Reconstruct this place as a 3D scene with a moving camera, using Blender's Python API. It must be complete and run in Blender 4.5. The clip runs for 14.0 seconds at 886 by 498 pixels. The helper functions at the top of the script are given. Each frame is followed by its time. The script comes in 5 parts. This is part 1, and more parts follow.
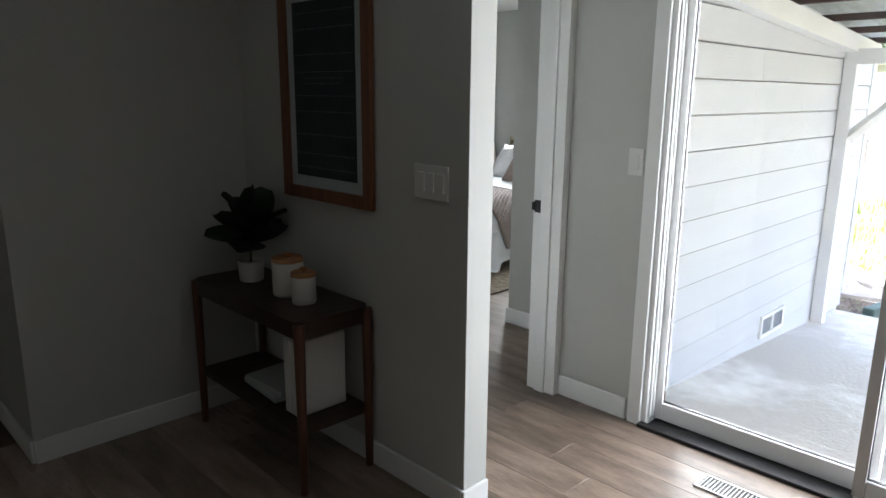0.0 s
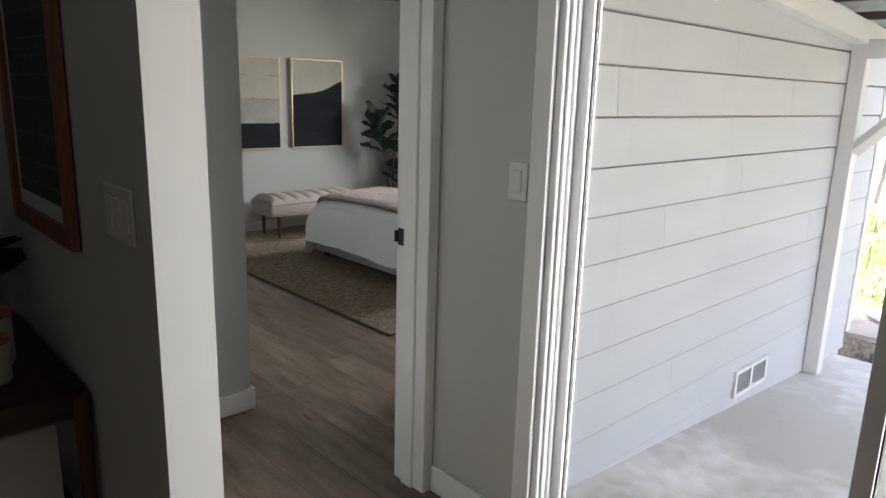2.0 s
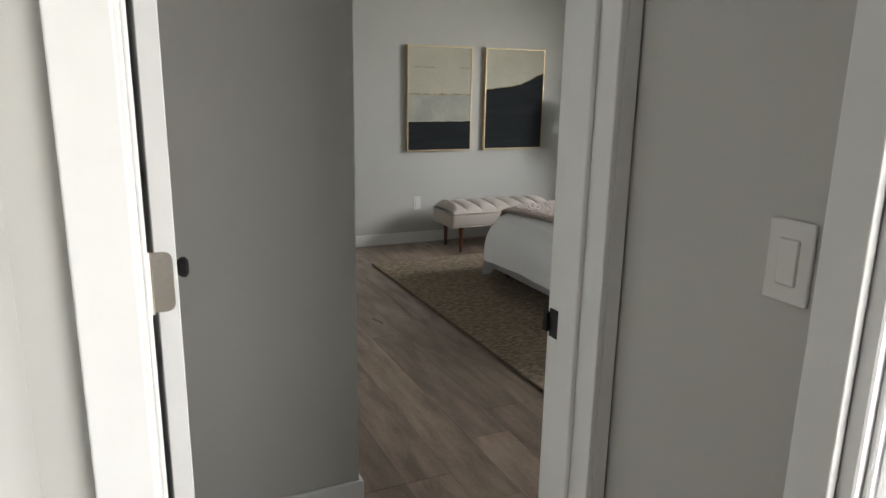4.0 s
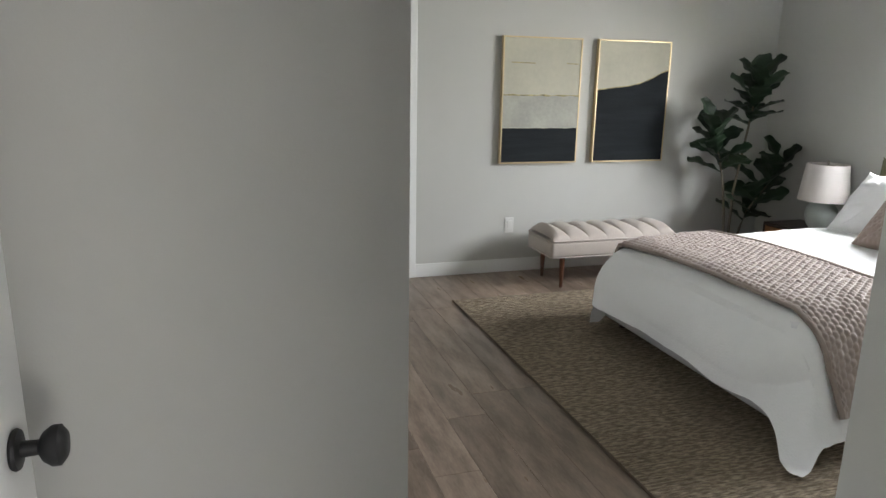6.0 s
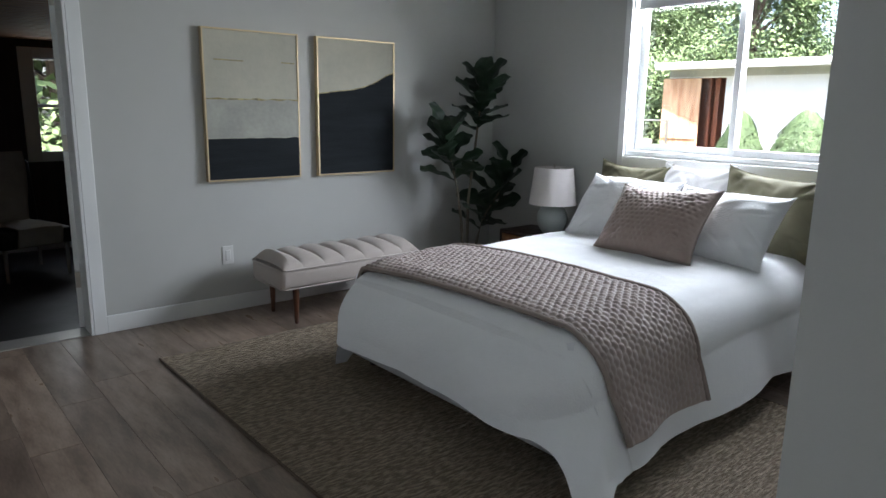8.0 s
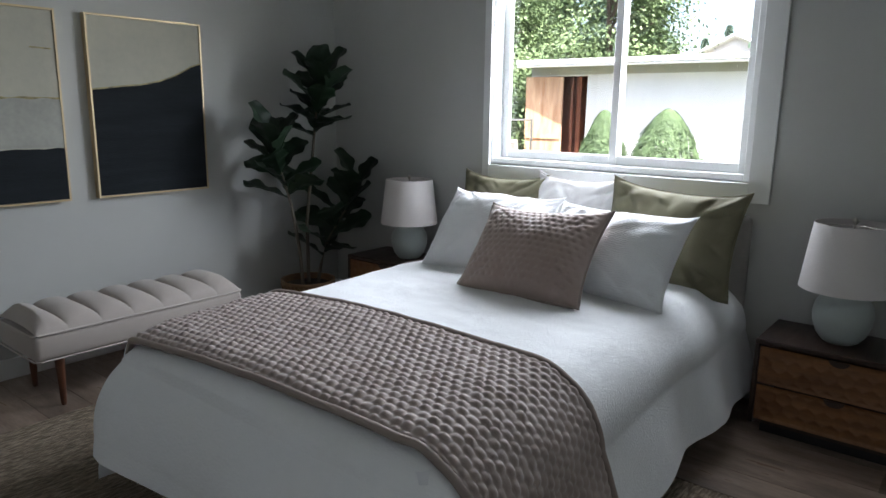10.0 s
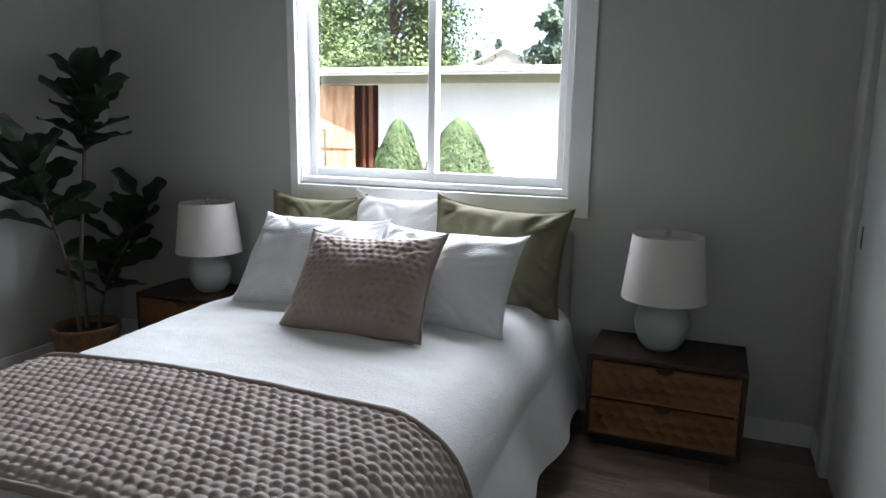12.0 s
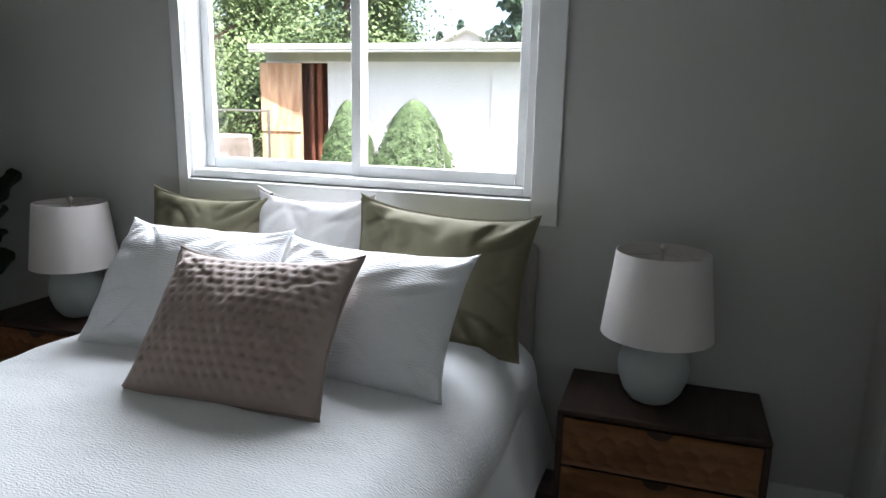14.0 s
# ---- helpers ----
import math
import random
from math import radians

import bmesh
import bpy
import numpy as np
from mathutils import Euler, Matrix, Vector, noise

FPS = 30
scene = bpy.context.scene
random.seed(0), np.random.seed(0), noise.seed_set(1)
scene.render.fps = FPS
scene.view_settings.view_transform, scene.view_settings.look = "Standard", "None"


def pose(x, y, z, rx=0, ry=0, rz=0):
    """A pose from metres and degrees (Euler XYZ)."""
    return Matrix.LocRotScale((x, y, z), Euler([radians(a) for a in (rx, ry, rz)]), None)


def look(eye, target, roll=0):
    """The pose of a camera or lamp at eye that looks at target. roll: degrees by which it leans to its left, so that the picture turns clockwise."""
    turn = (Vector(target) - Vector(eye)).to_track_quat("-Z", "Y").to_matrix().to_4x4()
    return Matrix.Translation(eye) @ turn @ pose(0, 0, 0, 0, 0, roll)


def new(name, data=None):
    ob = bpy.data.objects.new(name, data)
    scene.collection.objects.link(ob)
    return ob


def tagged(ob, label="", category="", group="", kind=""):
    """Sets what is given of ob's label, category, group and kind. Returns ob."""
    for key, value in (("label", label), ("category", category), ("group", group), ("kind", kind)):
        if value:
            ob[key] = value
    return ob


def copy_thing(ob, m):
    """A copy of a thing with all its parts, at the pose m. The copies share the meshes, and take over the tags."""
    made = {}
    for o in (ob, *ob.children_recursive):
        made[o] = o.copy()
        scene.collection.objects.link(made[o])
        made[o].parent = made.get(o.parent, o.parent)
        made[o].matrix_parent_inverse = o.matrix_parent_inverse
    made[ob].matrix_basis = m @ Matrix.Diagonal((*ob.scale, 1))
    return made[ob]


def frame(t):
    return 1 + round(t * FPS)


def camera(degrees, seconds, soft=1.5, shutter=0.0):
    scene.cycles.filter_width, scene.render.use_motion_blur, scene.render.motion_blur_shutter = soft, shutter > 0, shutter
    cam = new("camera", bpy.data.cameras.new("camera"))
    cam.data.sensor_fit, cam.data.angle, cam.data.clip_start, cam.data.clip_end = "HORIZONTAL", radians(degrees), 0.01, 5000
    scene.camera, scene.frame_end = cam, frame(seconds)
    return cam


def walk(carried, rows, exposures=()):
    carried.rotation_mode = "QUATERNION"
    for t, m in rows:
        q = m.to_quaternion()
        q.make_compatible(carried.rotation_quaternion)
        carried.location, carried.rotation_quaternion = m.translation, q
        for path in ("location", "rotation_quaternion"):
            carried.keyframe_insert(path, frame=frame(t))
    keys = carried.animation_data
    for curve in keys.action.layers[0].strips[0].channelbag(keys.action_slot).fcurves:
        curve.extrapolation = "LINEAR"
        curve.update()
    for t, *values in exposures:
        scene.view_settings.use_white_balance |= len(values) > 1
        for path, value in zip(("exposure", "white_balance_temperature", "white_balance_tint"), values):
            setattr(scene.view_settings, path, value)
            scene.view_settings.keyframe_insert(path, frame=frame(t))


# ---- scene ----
cam = camera(65.8, 14.0)
EXPOSURES = [(0.0, 3.05, 6300, 11), (0.6, 2.65, 6400, 12), (1.5, 2.6, 6650, 13), (2.5, 2.5, 6850, 14), (3.5, 2.55, 6900, 14), (4.2, 2.72, 6900, 13), (6.5, 3.35, 6600, 13), (7.2, 3.45, 6350, 12), (7.8, 2.75, 6100, 13), (8.2, 2.35, 6050, 13), (10.5, 2.15, 6150, 13), (14.0, 2.0, 6200, 13)]
PATH = [
    (0, (0.597, 0.645, 1.464), (1.964, 2.035, 1.018), 0.5),
    (0.5, (0.877, 0.65, 1.432), (2.256, 2.031, 0.994), 0.7),
    (1, (1.178, 0.718, 1.463), (2.58, 2.072, 1.016), 1.1),
    (1.5, (1.458, 0.755, 1.45), (2.875, 2.095, 1.007), 1.0),
    (2, (1.713, 0.835, 1.432), (3.041, 2.261, 0.985), 1.6),
    (2.5, (1.925, 1.013, 1.442), (3.154, 2.523, 0.983), 1.3),
    (3, (2.112, 1.183, 1.425), (3.248, 2.763, 0.963), 1.2),
    (3.5, (2.306, 1.341, 1.428), (3.254, 3.039, 0.959), 1.0),
    (4, (2.431, 1.537, 1.411), (3.248, 3.3, 0.94), 1.0),
    (4.2, (2.479, 1.634, 1.412), (3.267, 3.41, 0.938), 0.8),
    (6.3, (2.809, 2.548, 1.4), (3.374, 4.407, 0.927), 0.8),
    (6.5, (2.83, 2.586, 1.394), (3.394, 4.446, 0.924), 0.5),
    (7, (2.94, 2.709, 1.396), (3.541, 4.558, 0.926), 0.5),
    (7.5, (3.011, 2.916, 1.357), (3.974, 4.611, 0.909), 1.5),
    (8, (3.1, 3.076, 1.295), (4.36, 4.574, 0.886), 0.9),
    (10.3, (3.909, 3.654, 1.296), (5.472, 4.836, 0.895), 0.8),
    (10.5, (3.938, 3.681, 1.296), (5.541, 4.81, 0.9), 0.8),
    (11, (3.975, 3.789, 1.32), (5.69, 4.741, 0.93), 1.0),
    (11.5, (3.984, 3.842, 1.326), (5.77, 4.656, 0.944), 0.8),
    (12, (3.997, 3.867, 1.331), (5.824, 4.586, 0.953), 0.8),
    (12.5, (4.039, 3.905, 1.331), (5.898, 4.538, 0.953), 0.9),
    (13, (4.243, 3.92, 1.319), (6.105, 4.531, 0.918), 0.7),
    (13.5, (4.485, 3.945, 1.321), (6.343, 4.557, 0.906), 0.7),
    (14, (4.726, 4.015, 1.31), (6.581, 4.631, 0.887), 1.2),
]
walk(cam, [(t, look(eye, target, roll)) for t, eye, target, roll in PATH], EXPOSURES)
# ---- light ----
def make_world():
    world = bpy.data.worlds.new("world")
    scene.world = world
    world.use_nodes = True
    tree = world.node_tree
    tree.nodes.clear()
    out = tree.nodes.new("ShaderNodeOutputWorld")
    back = tree.nodes.new("ShaderNodeBackground")
    sky = tree.nodes.new("ShaderNodeTexSky")
    sky.sky_type = "NISHITA"
    sky.sun_disc = False
    sky.sun_elevation = radians(56)
    sky.sun_rotation = radians(217)
    sky.air_density, sky.dust_density, sky.ozone_density = 1.0, 4.0, 1.0
    back.inputs["Strength"].default_value = 0.15
    tree.links.new(sky.outputs[0], back.inputs[0])
    tree.links.new(back.outputs[0], out.inputs[0])


make_world()
SUN_FROM = Vector((-math.sin(radians(37)) * math.cos(radians(56)), -math.cos(radians(37)) * math.cos(radians(56)), math.sin(radians(56))))
sun_data = bpy.data.lights.new("sun", "SUN")
sun_data.energy, sun_data.angle, sun_data.color = 5.0, radians(1.5), (1.0, 0.95, 0.88)
sun = new("sun", sun_data)
sun.matrix_world = look(SUN_FROM * 30, (0, 0, 0))


def window_light(name, place, target, width, height, watts, colour=(0.93, 0.97, 1.0), spread=180):
    data = bpy.data.lights.new(name, "AREA")
    data.shape, data.size, data.size_y, data.energy, data.color = "RECTANGLE", width, height, watts, colour
    lamp = new(name, data)
    data.spread = radians(spread)
    lamp.matrix_world = look(place, target)
    return lamp


window_light("bedroom_window_light", (7.30, 5.18, 1.62), (6.0, 5.18, 0.90), 1.38, 0.95, 16.0, (0.93, 0.97, 0.98), 140)
window_light("slider_light", (3.45, 1.15, 1.02), (1.0, 1.15, 1.02), 1.6, 1.85, 10.2, (0.95, 0.98, 1.0), 175)
window_light("panelled_room_window_light", (4.72, 11.1, 1.25), (4.2, 8.0, 1.35), 0.6, 0.8, 0.55)


# ---- materials ----
def surface(name, base, rough=0.6, other=None, scale=6.0, amount=0.35, bump=0.05, bump_scale=120.0, stretch=(1, 1, 1), metal=0.0, by_object=0.0, sheen=0.0, coat=0.0, distance=0.002):
    """A painted, woven or worn surface: two tones mixed by noise at two scales, and a fine relief."""
    m = bpy.data.materials.new(name)
    m.use_nodes = True
    t = m.node_tree
    n, link = t.nodes, t.links.new
    b = n["Principled BSDF"]
    other = other or tuple(c * 0.8 for c in base)
    coord = n.new("ShaderNodeTexCoord")
    mapping = n.new("ShaderNodeMapping")
    mapping.inputs["Scale"].default_value = stretch
    link(coord.outputs["Object"], mapping.inputs[0])
    source = mapping.outputs[0]
    info = n.new("ShaderNodeObjectInfo")
    if by_object:
        add = n.new("ShaderNodeVectorMath")
        add.operation = "MULTIPLY_ADD"
        add.inputs[0].default_value = (37.0, 53.0, 19.0)
        link(info.outputs["Random"], add.inputs[1])
        link(source, add.inputs[2])
        source = add.outputs[0]
    big, fine, grain = n.new("ShaderNodeTexNoise"), n.new("ShaderNodeTexNoise"), n.new("ShaderNodeTexNoise")
    for node, s, d in ((big, scale, 4), (fine, scale * 9, 3), (grain, bump_scale, 2)):
        node.inputs["Scale"].default_value, node.inputs["Detail"].default_value = s, d
        link(source, node.inputs["Vector"])
    both = n.new("ShaderNodeMath")
    both.operation = "MULTIPLY_ADD"
    both.inputs[1].default_value = 0.35
    link(fine.outputs["Fac"], both.inputs[0])
    link(big.outputs["Fac"], both.inputs[2])
    ramp = n.new("ShaderNodeMapRange")
    ramp.inputs["From Min"].default_value, ramp.inputs["From Max"].default_value = 0.45, 0.9
    ramp.inputs["To Max"].default_value = amount * 2
    link(both.outputs[0], ramp.inputs["Value"])
    mix = n.new("ShaderNodeMix")
    mix.data_type = "RGBA"
    mix.inputs["A"].default_value, mix.inputs["B"].default_value = (*base, 1), (*other, 1)
    link(ramp.outputs[0], mix.inputs["Factor"])
    colour = mix.outputs["Result"]
    if by_object:
        hsv = n.new("ShaderNodeHueSaturation")
        spread = n.new("ShaderNodeMapRange")
        spread.inputs["To Min"].default_value, spread.inputs["To Max"].default_value = 1 - by_object, 1 + by_object
        link(info.outputs["Random"], spread.inputs["Value"])
        link(spread.outputs[0], hsv.inputs["Value"])
        link(colour, hsv.inputs["Color"])
        colour = hsv.outputs[0]
    link(colour, b.inputs["Base Color"])
    rr = n.new("ShaderNodeMapRange")
    rr.inputs["To Min"].default_value, rr.inputs["To Max"].default_value = max(0.02, rough - 0.08), min(1, rough + 0.1)
    link(big.outputs["Fac"], rr.inputs["Value"])
    link(rr.outputs[0], b.inputs["Roughness"])
    b.inputs["Metallic"].default_value = metal
    b.inputs["Sheen Weight"].default_value = sheen
    b.inputs["Coat Weight"].default_value = coat
    if bump:
        bp = n.new("ShaderNodeBump")
        bp.inputs["Strength"].default_value, bp.inputs["Distance"].default_value = min(1.0, bump * 4), distance
        link(grain.outputs["Fac"], bp.inputs["Height"])
        link(bp.outputs[0], b.inputs["Normal"])
    return m


def glass(name, tint=(1, 1, 1), rough=0.0):
    m = bpy.data.materials.new(name)
    m.use_nodes = True
    t = m.node_tree
    t.nodes.clear()
    out, mix, clear, shine, weight, power, scale = (t.nodes.new(k) for k in ("ShaderNodeOutputMaterial", "ShaderNodeMixShader", "ShaderNodeBsdfTransparent", "ShaderNodeBsdfGlossy", "ShaderNodeLayerWeight", "ShaderNodeMath", "ShaderNodeMath"))
    clear.inputs[0].default_value = (*tint, 1)
    shine.inputs["Roughness"].default_value = rough
    weight.inputs["Blend"].default_value = 0.5
    power.operation, scale.operation = "POWER", "MULTIPLY_ADD"
    power.inputs[1].default_value = 5.0
    scale.inputs[1].default_value, scale.inputs[2].default_value = 0.6, 0.035
    t.links.new(weight.outputs["Facing"], power.inputs[0])
    t.links.new(power.outputs[0], scale.inputs[0])
    t.links.new(scale.outputs[0], mix.inputs[0])
    t.links.new(clear.outputs[0], mix.inputs[1])
    t.links.new(shine.outputs[0], mix.inputs[2])
    t.links.new(mix.outputs[0], out.inputs[0])
    return m


WALL = surface("greige_wall_paint", (0.465, 0.467, 0.445), 0.75, (0.435, 0.437, 0.415), 1.5, 0.3, 0.06, 220, distance=0.0008)
CEIL = surface("ceiling_paint", (0.48, 0.49, 0.475), 0.85, (0.44, 0.45, 0.435), 1.5, 0.3, 0.15, 90)
TRIM = surface("white_trim_paint", (0.74, 0.75, 0.74), 0.35, (0.69, 0.70, 0.69), 2.0, 0.3, 0.03, 60, distance=0.0006)
# White trim again, with the closet side's dimness put into the colour.
CLOSETSHADED = surface("shaded_closet_white", (0.44, 0.455, 0.435), 0.5, (0.41, 0.425, 0.405), 2.0, 0.3, 0.03, 60, distance=0.0006)
# White vinyl as it looks in shade, for the stile's room side.
STILESHADE = surface("stile_shade_grey", (0.52, 0.51, 0.50), 0.45, (0.47, 0.46, 0.45), 3, 0.3, 0.02, 60)
VINYL = surface("white_vinyl", (0.80, 0.81, 0.81), 0.3, (0.74, 0.75, 0.75), 3, 0.2, 0.01, 40)
FLOOR = surface("vinyl_oak_planks", (0.27, 0.205, 0.16), 0.30, (0.12, 0.085, 0.065), 4.0, 0.55, 0.05, 60, stretch=(4.0, 0.8, 1), by_object=0.28, distance=0.0008)
SEAM = surface("plank_seam", (0.12, 0.09, 0.07), 0.8)
DARKWOOD = surface("walnut", (0.040, 0.019, 0.012), 0.38, (0.020, 0.010, 0.007), 6, 0.5, 0.05, 70, stretch=(1, 6, 6))
REDWOOD = surface("red_brown_wood", (0.115, 0.042, 0.020), 0.4, (0.065, 0.024, 0.012), 6, 0.5, 0.05, 70, stretch=(6, 6, 1))
BLACK = surface("matt_black_metal", (0.008, 0.008, 0.009), 0.5, None, 5, 0.2, 0.02, 60)
NICKEL = surface("satin_nickel", (0.50, 0.47, 0.42), 0.32, (0.40, 0.37, 0.33), 12, 0.3, 0.02, 80, metal=0.9)
PLASTIC = surface("white_plastic", (0.62, 0.62, 0.60), 0.35, (0.58, 0.58, 0.56), 3, 0.2, 0.0)
SIDING = surface("grey_lap_siding", (0.55, 0.565, 0.595), 0.6, (0.51, 0.525, 0.555), 2.0, 0.4, 0.12, 60, stretch=(0.4, 1, 5), by_object=0.02, distance=0.001)
EXTTRIM = surface("white_exterior_paint", (0.80, 0.80, 0.80), 0.5, (0.68, 0.68, 0.66), 3, 0.4, 0.08, 40)
CONCRETE = surface("weathered_concrete", (0.88, 0.87, 0.85), 0.6, (0.56, 0.53, 0.49), 1.3, 0.85, 0.25, 35, distance=0.004)
GROUND = surface("mossy_earth", (0.13, 0.15, 0.05), 0.95, (0.20, 0.17, 0.12), 0.9, 0.6, 0.6, 14, distance=0.02)
FLAG = surface("flagstone", (0.40, 0.37, 0.34), 0.9, (0.27, 0.25, 0.22), 3, 0.5, 0.3, 30, by_object=0.1, distance=0.005)
GRASS = surface("grass_blade", (0.14, 0.23, 0.055), 0.6, (0.28, 0.33, 0.11), 0.8, 0.6, 0.0)
GREENTIMBER = surface("green_stained_timber", (0.13, 0.19, 0.17), 0.8, (0.08, 0.12, 0.11), 6, 0.5, 0.3, 40)
ZINC = surface("corrugated_plastic", (0.86, 0.88, 0.86), 0.45, (0.50, 0.53, 0.46), 2.5, 0.5, 0.1, 30)


def let_light_through(m, share):
    t = m.node_tree
    base = t.nodes["Principled BSDF"]
    thin, mix = t.nodes.new("ShaderNodeBsdfTranslucent"), t.nodes.new("ShaderNodeMixShader")
    mix.inputs[0].default_value = share
    t.links.new(base.inputs["Base Color"].links[0].from_socket, thin.inputs[0])
    t.links.new(base.outputs[0], mix.inputs[1])
    t.links.new(thin.outputs[0], mix.inputs[2])
    t.links.new(mix.outputs[0], t.nodes["Material Output"].inputs[0])


let_light_through(ZINC, 0.9)


def partly_clear(m, share):
    """Lets a share of the light straight through a thin sheet."""
    t = m.node_tree
    out = t.nodes["Material Output"]
    body = out.inputs[0].links[0].from_socket
    clear, mix = t.nodes.new("ShaderNodeBsdfTransparent"), t.nodes.new("ShaderNodeMixShader")
    mix.inputs[0].default_value = share
    t.links.new(body, mix.inputs[1])
    t.links.new(clear.outputs[0], mix.inputs[2])
    t.links.new(mix.outputs[0], out.inputs[0])


def crinkle(m, period, axis="X", depth=0.0012, above=None, distortion=5.0):
    """Adds woven crinkle rows of that period across an axis, from a line of the cloth on where above is given."""
    t = m.node_tree
    n, link = t.nodes, t.links.new
    b = n["Principled BSDF"]
    coord, wave, bump, breaks, mul = (n.new(k) for k in ("ShaderNodeTexCoord", "ShaderNodeTexWave", "ShaderNodeBump", "ShaderNodeTexNoise", "ShaderNodeMath"))
    wave.bands_direction = axis
    wave.inputs["Scale"].default_value = 0.314 / period
    wave.inputs["Distortion"].default_value = distortion
    wave.inputs["Detail"].default_value = 2.0
    wave.inputs["Detail Scale"].default_value = 1.6
    breaks.inputs["Scale"].default_value = 0.55 / period
    mul.operation = "MULTIPLY"
    link(coord.outputs["Object"], wave.inputs[0])
    link(coord.outputs["Object"], breaks.inputs["Vector"])
    link(wave.outputs["Fac"], mul.inputs[0])
    link(breaks.outputs["Fac"], mul.inputs[1])
    height = mul.outputs[0]
    if above is not None:
        split, mask, last = n.new("ShaderNodeSeparateXYZ"), n.new("ShaderNodeMapRange"), n.new("ShaderNodeMath")
        mask.inputs["From Min"].default_value, mask.inputs["From Max"].default_value = above, above + 0.04
        last.operation = "MULTIPLY"
        link(coord.outputs["Object"], split.inputs[0])
        link(split.outputs[0], mask.inputs["Value"])
        link(mask.outputs[0], last.inputs[0])
        link(height, last.inputs[1])
        height = last.outputs[0]
    bump.inputs["Strength"].default_value, bump.inputs["Distance"].default_value = 1.0, depth
    link(height, bump.inputs["Height"])
    if b.inputs["Normal"].links:
        link(b.inputs["Normal"].links[0].from_socket, bump.inputs["Normal"])
    link(bump.outputs[0], b.inputs["Normal"])


partly_clear(ZINC, 0.35)
PURLIN = surface("brown_purlin", (0.08, 0.045, 0.04), 0.7, (0.04, 0.025, 0.02), 5, 0.5, 0.1, 50)
SHEDWALL = surface("white_render", (0.76, 0.76, 0.74), 0.8, (0.62, 0.62, 0.60), 1.2, 0.4, 0.2, 40)
# Colour of the eave's shadow on the white render.
EAVESHADE = surface("eave_shade_grey", (0.42, 0.43, 0.38), 0.7, (0.34, 0.35, 0.31), 3, 0.4, 0.1, 40)
PLY = surface("bare_plywood", (0.64, 0.44, 0.28), 0.75, (0.38, 0.20, 0.11), 3.0, 0.55, 0.1, 60, stretch=(3, 3, 0.5))
RUST = surface("rusty_boards", (0.20, 0.065, 0.03), 0.8, (0.10, 0.035, 0.02), 5, 0.5, 0.1, 60, stretch=(4, 4, 0.6))
# Panelled room's wood; also stands in for darkness on two plain walls.
PANEL_AND_DIM = surface("panelling_and_dim_walls", (0.035, 0.018, 0.011), 0.5, (0.018, 0.009, 0.006), 4, 0.5, 0.1, 60, stretch=(6, 6, 0.6), by_object=0.2)
CEILBOARD = surface("stained_ceiling_board", (0.30, 0.135, 0.050), 0.7, (0.15, 0.065, 0.026), 5, 0.5, 0.1, 60, stretch=(0.6, 6, 6), by_object=0.25)
GREYFLOOR = surface("grey_floor", (0.10, 0.105, 0.11), 0.4, (0.07, 0.075, 0.08), 4, 0.4, 0.05, 50)
# Tone chosen to limit light bounced off the unseen west wall.
BOUNCECUT = surface("bounce_cutting_taupe", (0.40, 0.39, 0.36), 0.8)
WINDOWGLASS = glass("window_glass")


# ---- making things ----
def mesh_from(name, bm, material, smooth=False):
    data = bpy.data.meshes.new(name)
    bmesh.ops.recalc_face_normals(bm, faces=bm.faces)
    bm.to_mesh(data)
    bm.free()
    if material:
        data.materials.append(material)
    if smooth:
        data.polygons.foreach_set("use_smooth", [True] * len(data.polygons))
        data.set_sharp_from_angle(angle=radians(50))
    return data


def part(name, bm, material, parent=None, label="", smooth=False, at=None):
    ob = new(name, mesh_from(name, bm, material, smooth))
    if parent:
        ob.parent = parent
    if at is not None:
        ob.matrix_basis = at
    return tagged(ob, label)


def add_box(bm, x0, x1, y0, y1, z0, z1, bevel=0.0, segments=1):
    made = bmesh.ops.create_cube(bm, size=1)["verts"]
    for v in made:
        v.co = Vector((x0 + (v.co.x + 0.5) * (x1 - x0), y0 + (v.co.y + 0.5) * (y1 - y0), z0 + (v.co.z + 0.5) * (z1 - z0)))
    if bevel:
        edges = list({e for v in made for e in v.link_edges})
        bmesh.ops.bevel(bm, geom=edges, offset=bevel, segments=segments, affect="EDGES", profile=0.5)
    return bm


def boxes(*dims, bevel=0.0, segments=1):
    bm = bmesh.new()
    for d in dims:
        add_box(bm, *d, bevel=bevel, segments=segments)
    return bm


def lathe(profile, steps=32, close=True):
    """Turns (radius, height) pairs about z."""
    bm = bmesh.new()
    rings = []
    for r, z in profile:
        rings.append([bm.verts.new((r * math.cos(2 * math.pi * k / steps), r * math.sin(2 * math.pi * k / steps), z)) for k in range(steps)])
    for a, b in zip(rings, rings[1:]):
        for k in range(steps):
            bm.faces.new((a[k], a[(k + 1) % steps], b[(k + 1) % steps], b[k]))
    if close:
        bm.faces.new(rings[0])
        bm.faces.new(rings[-1])
    return bm


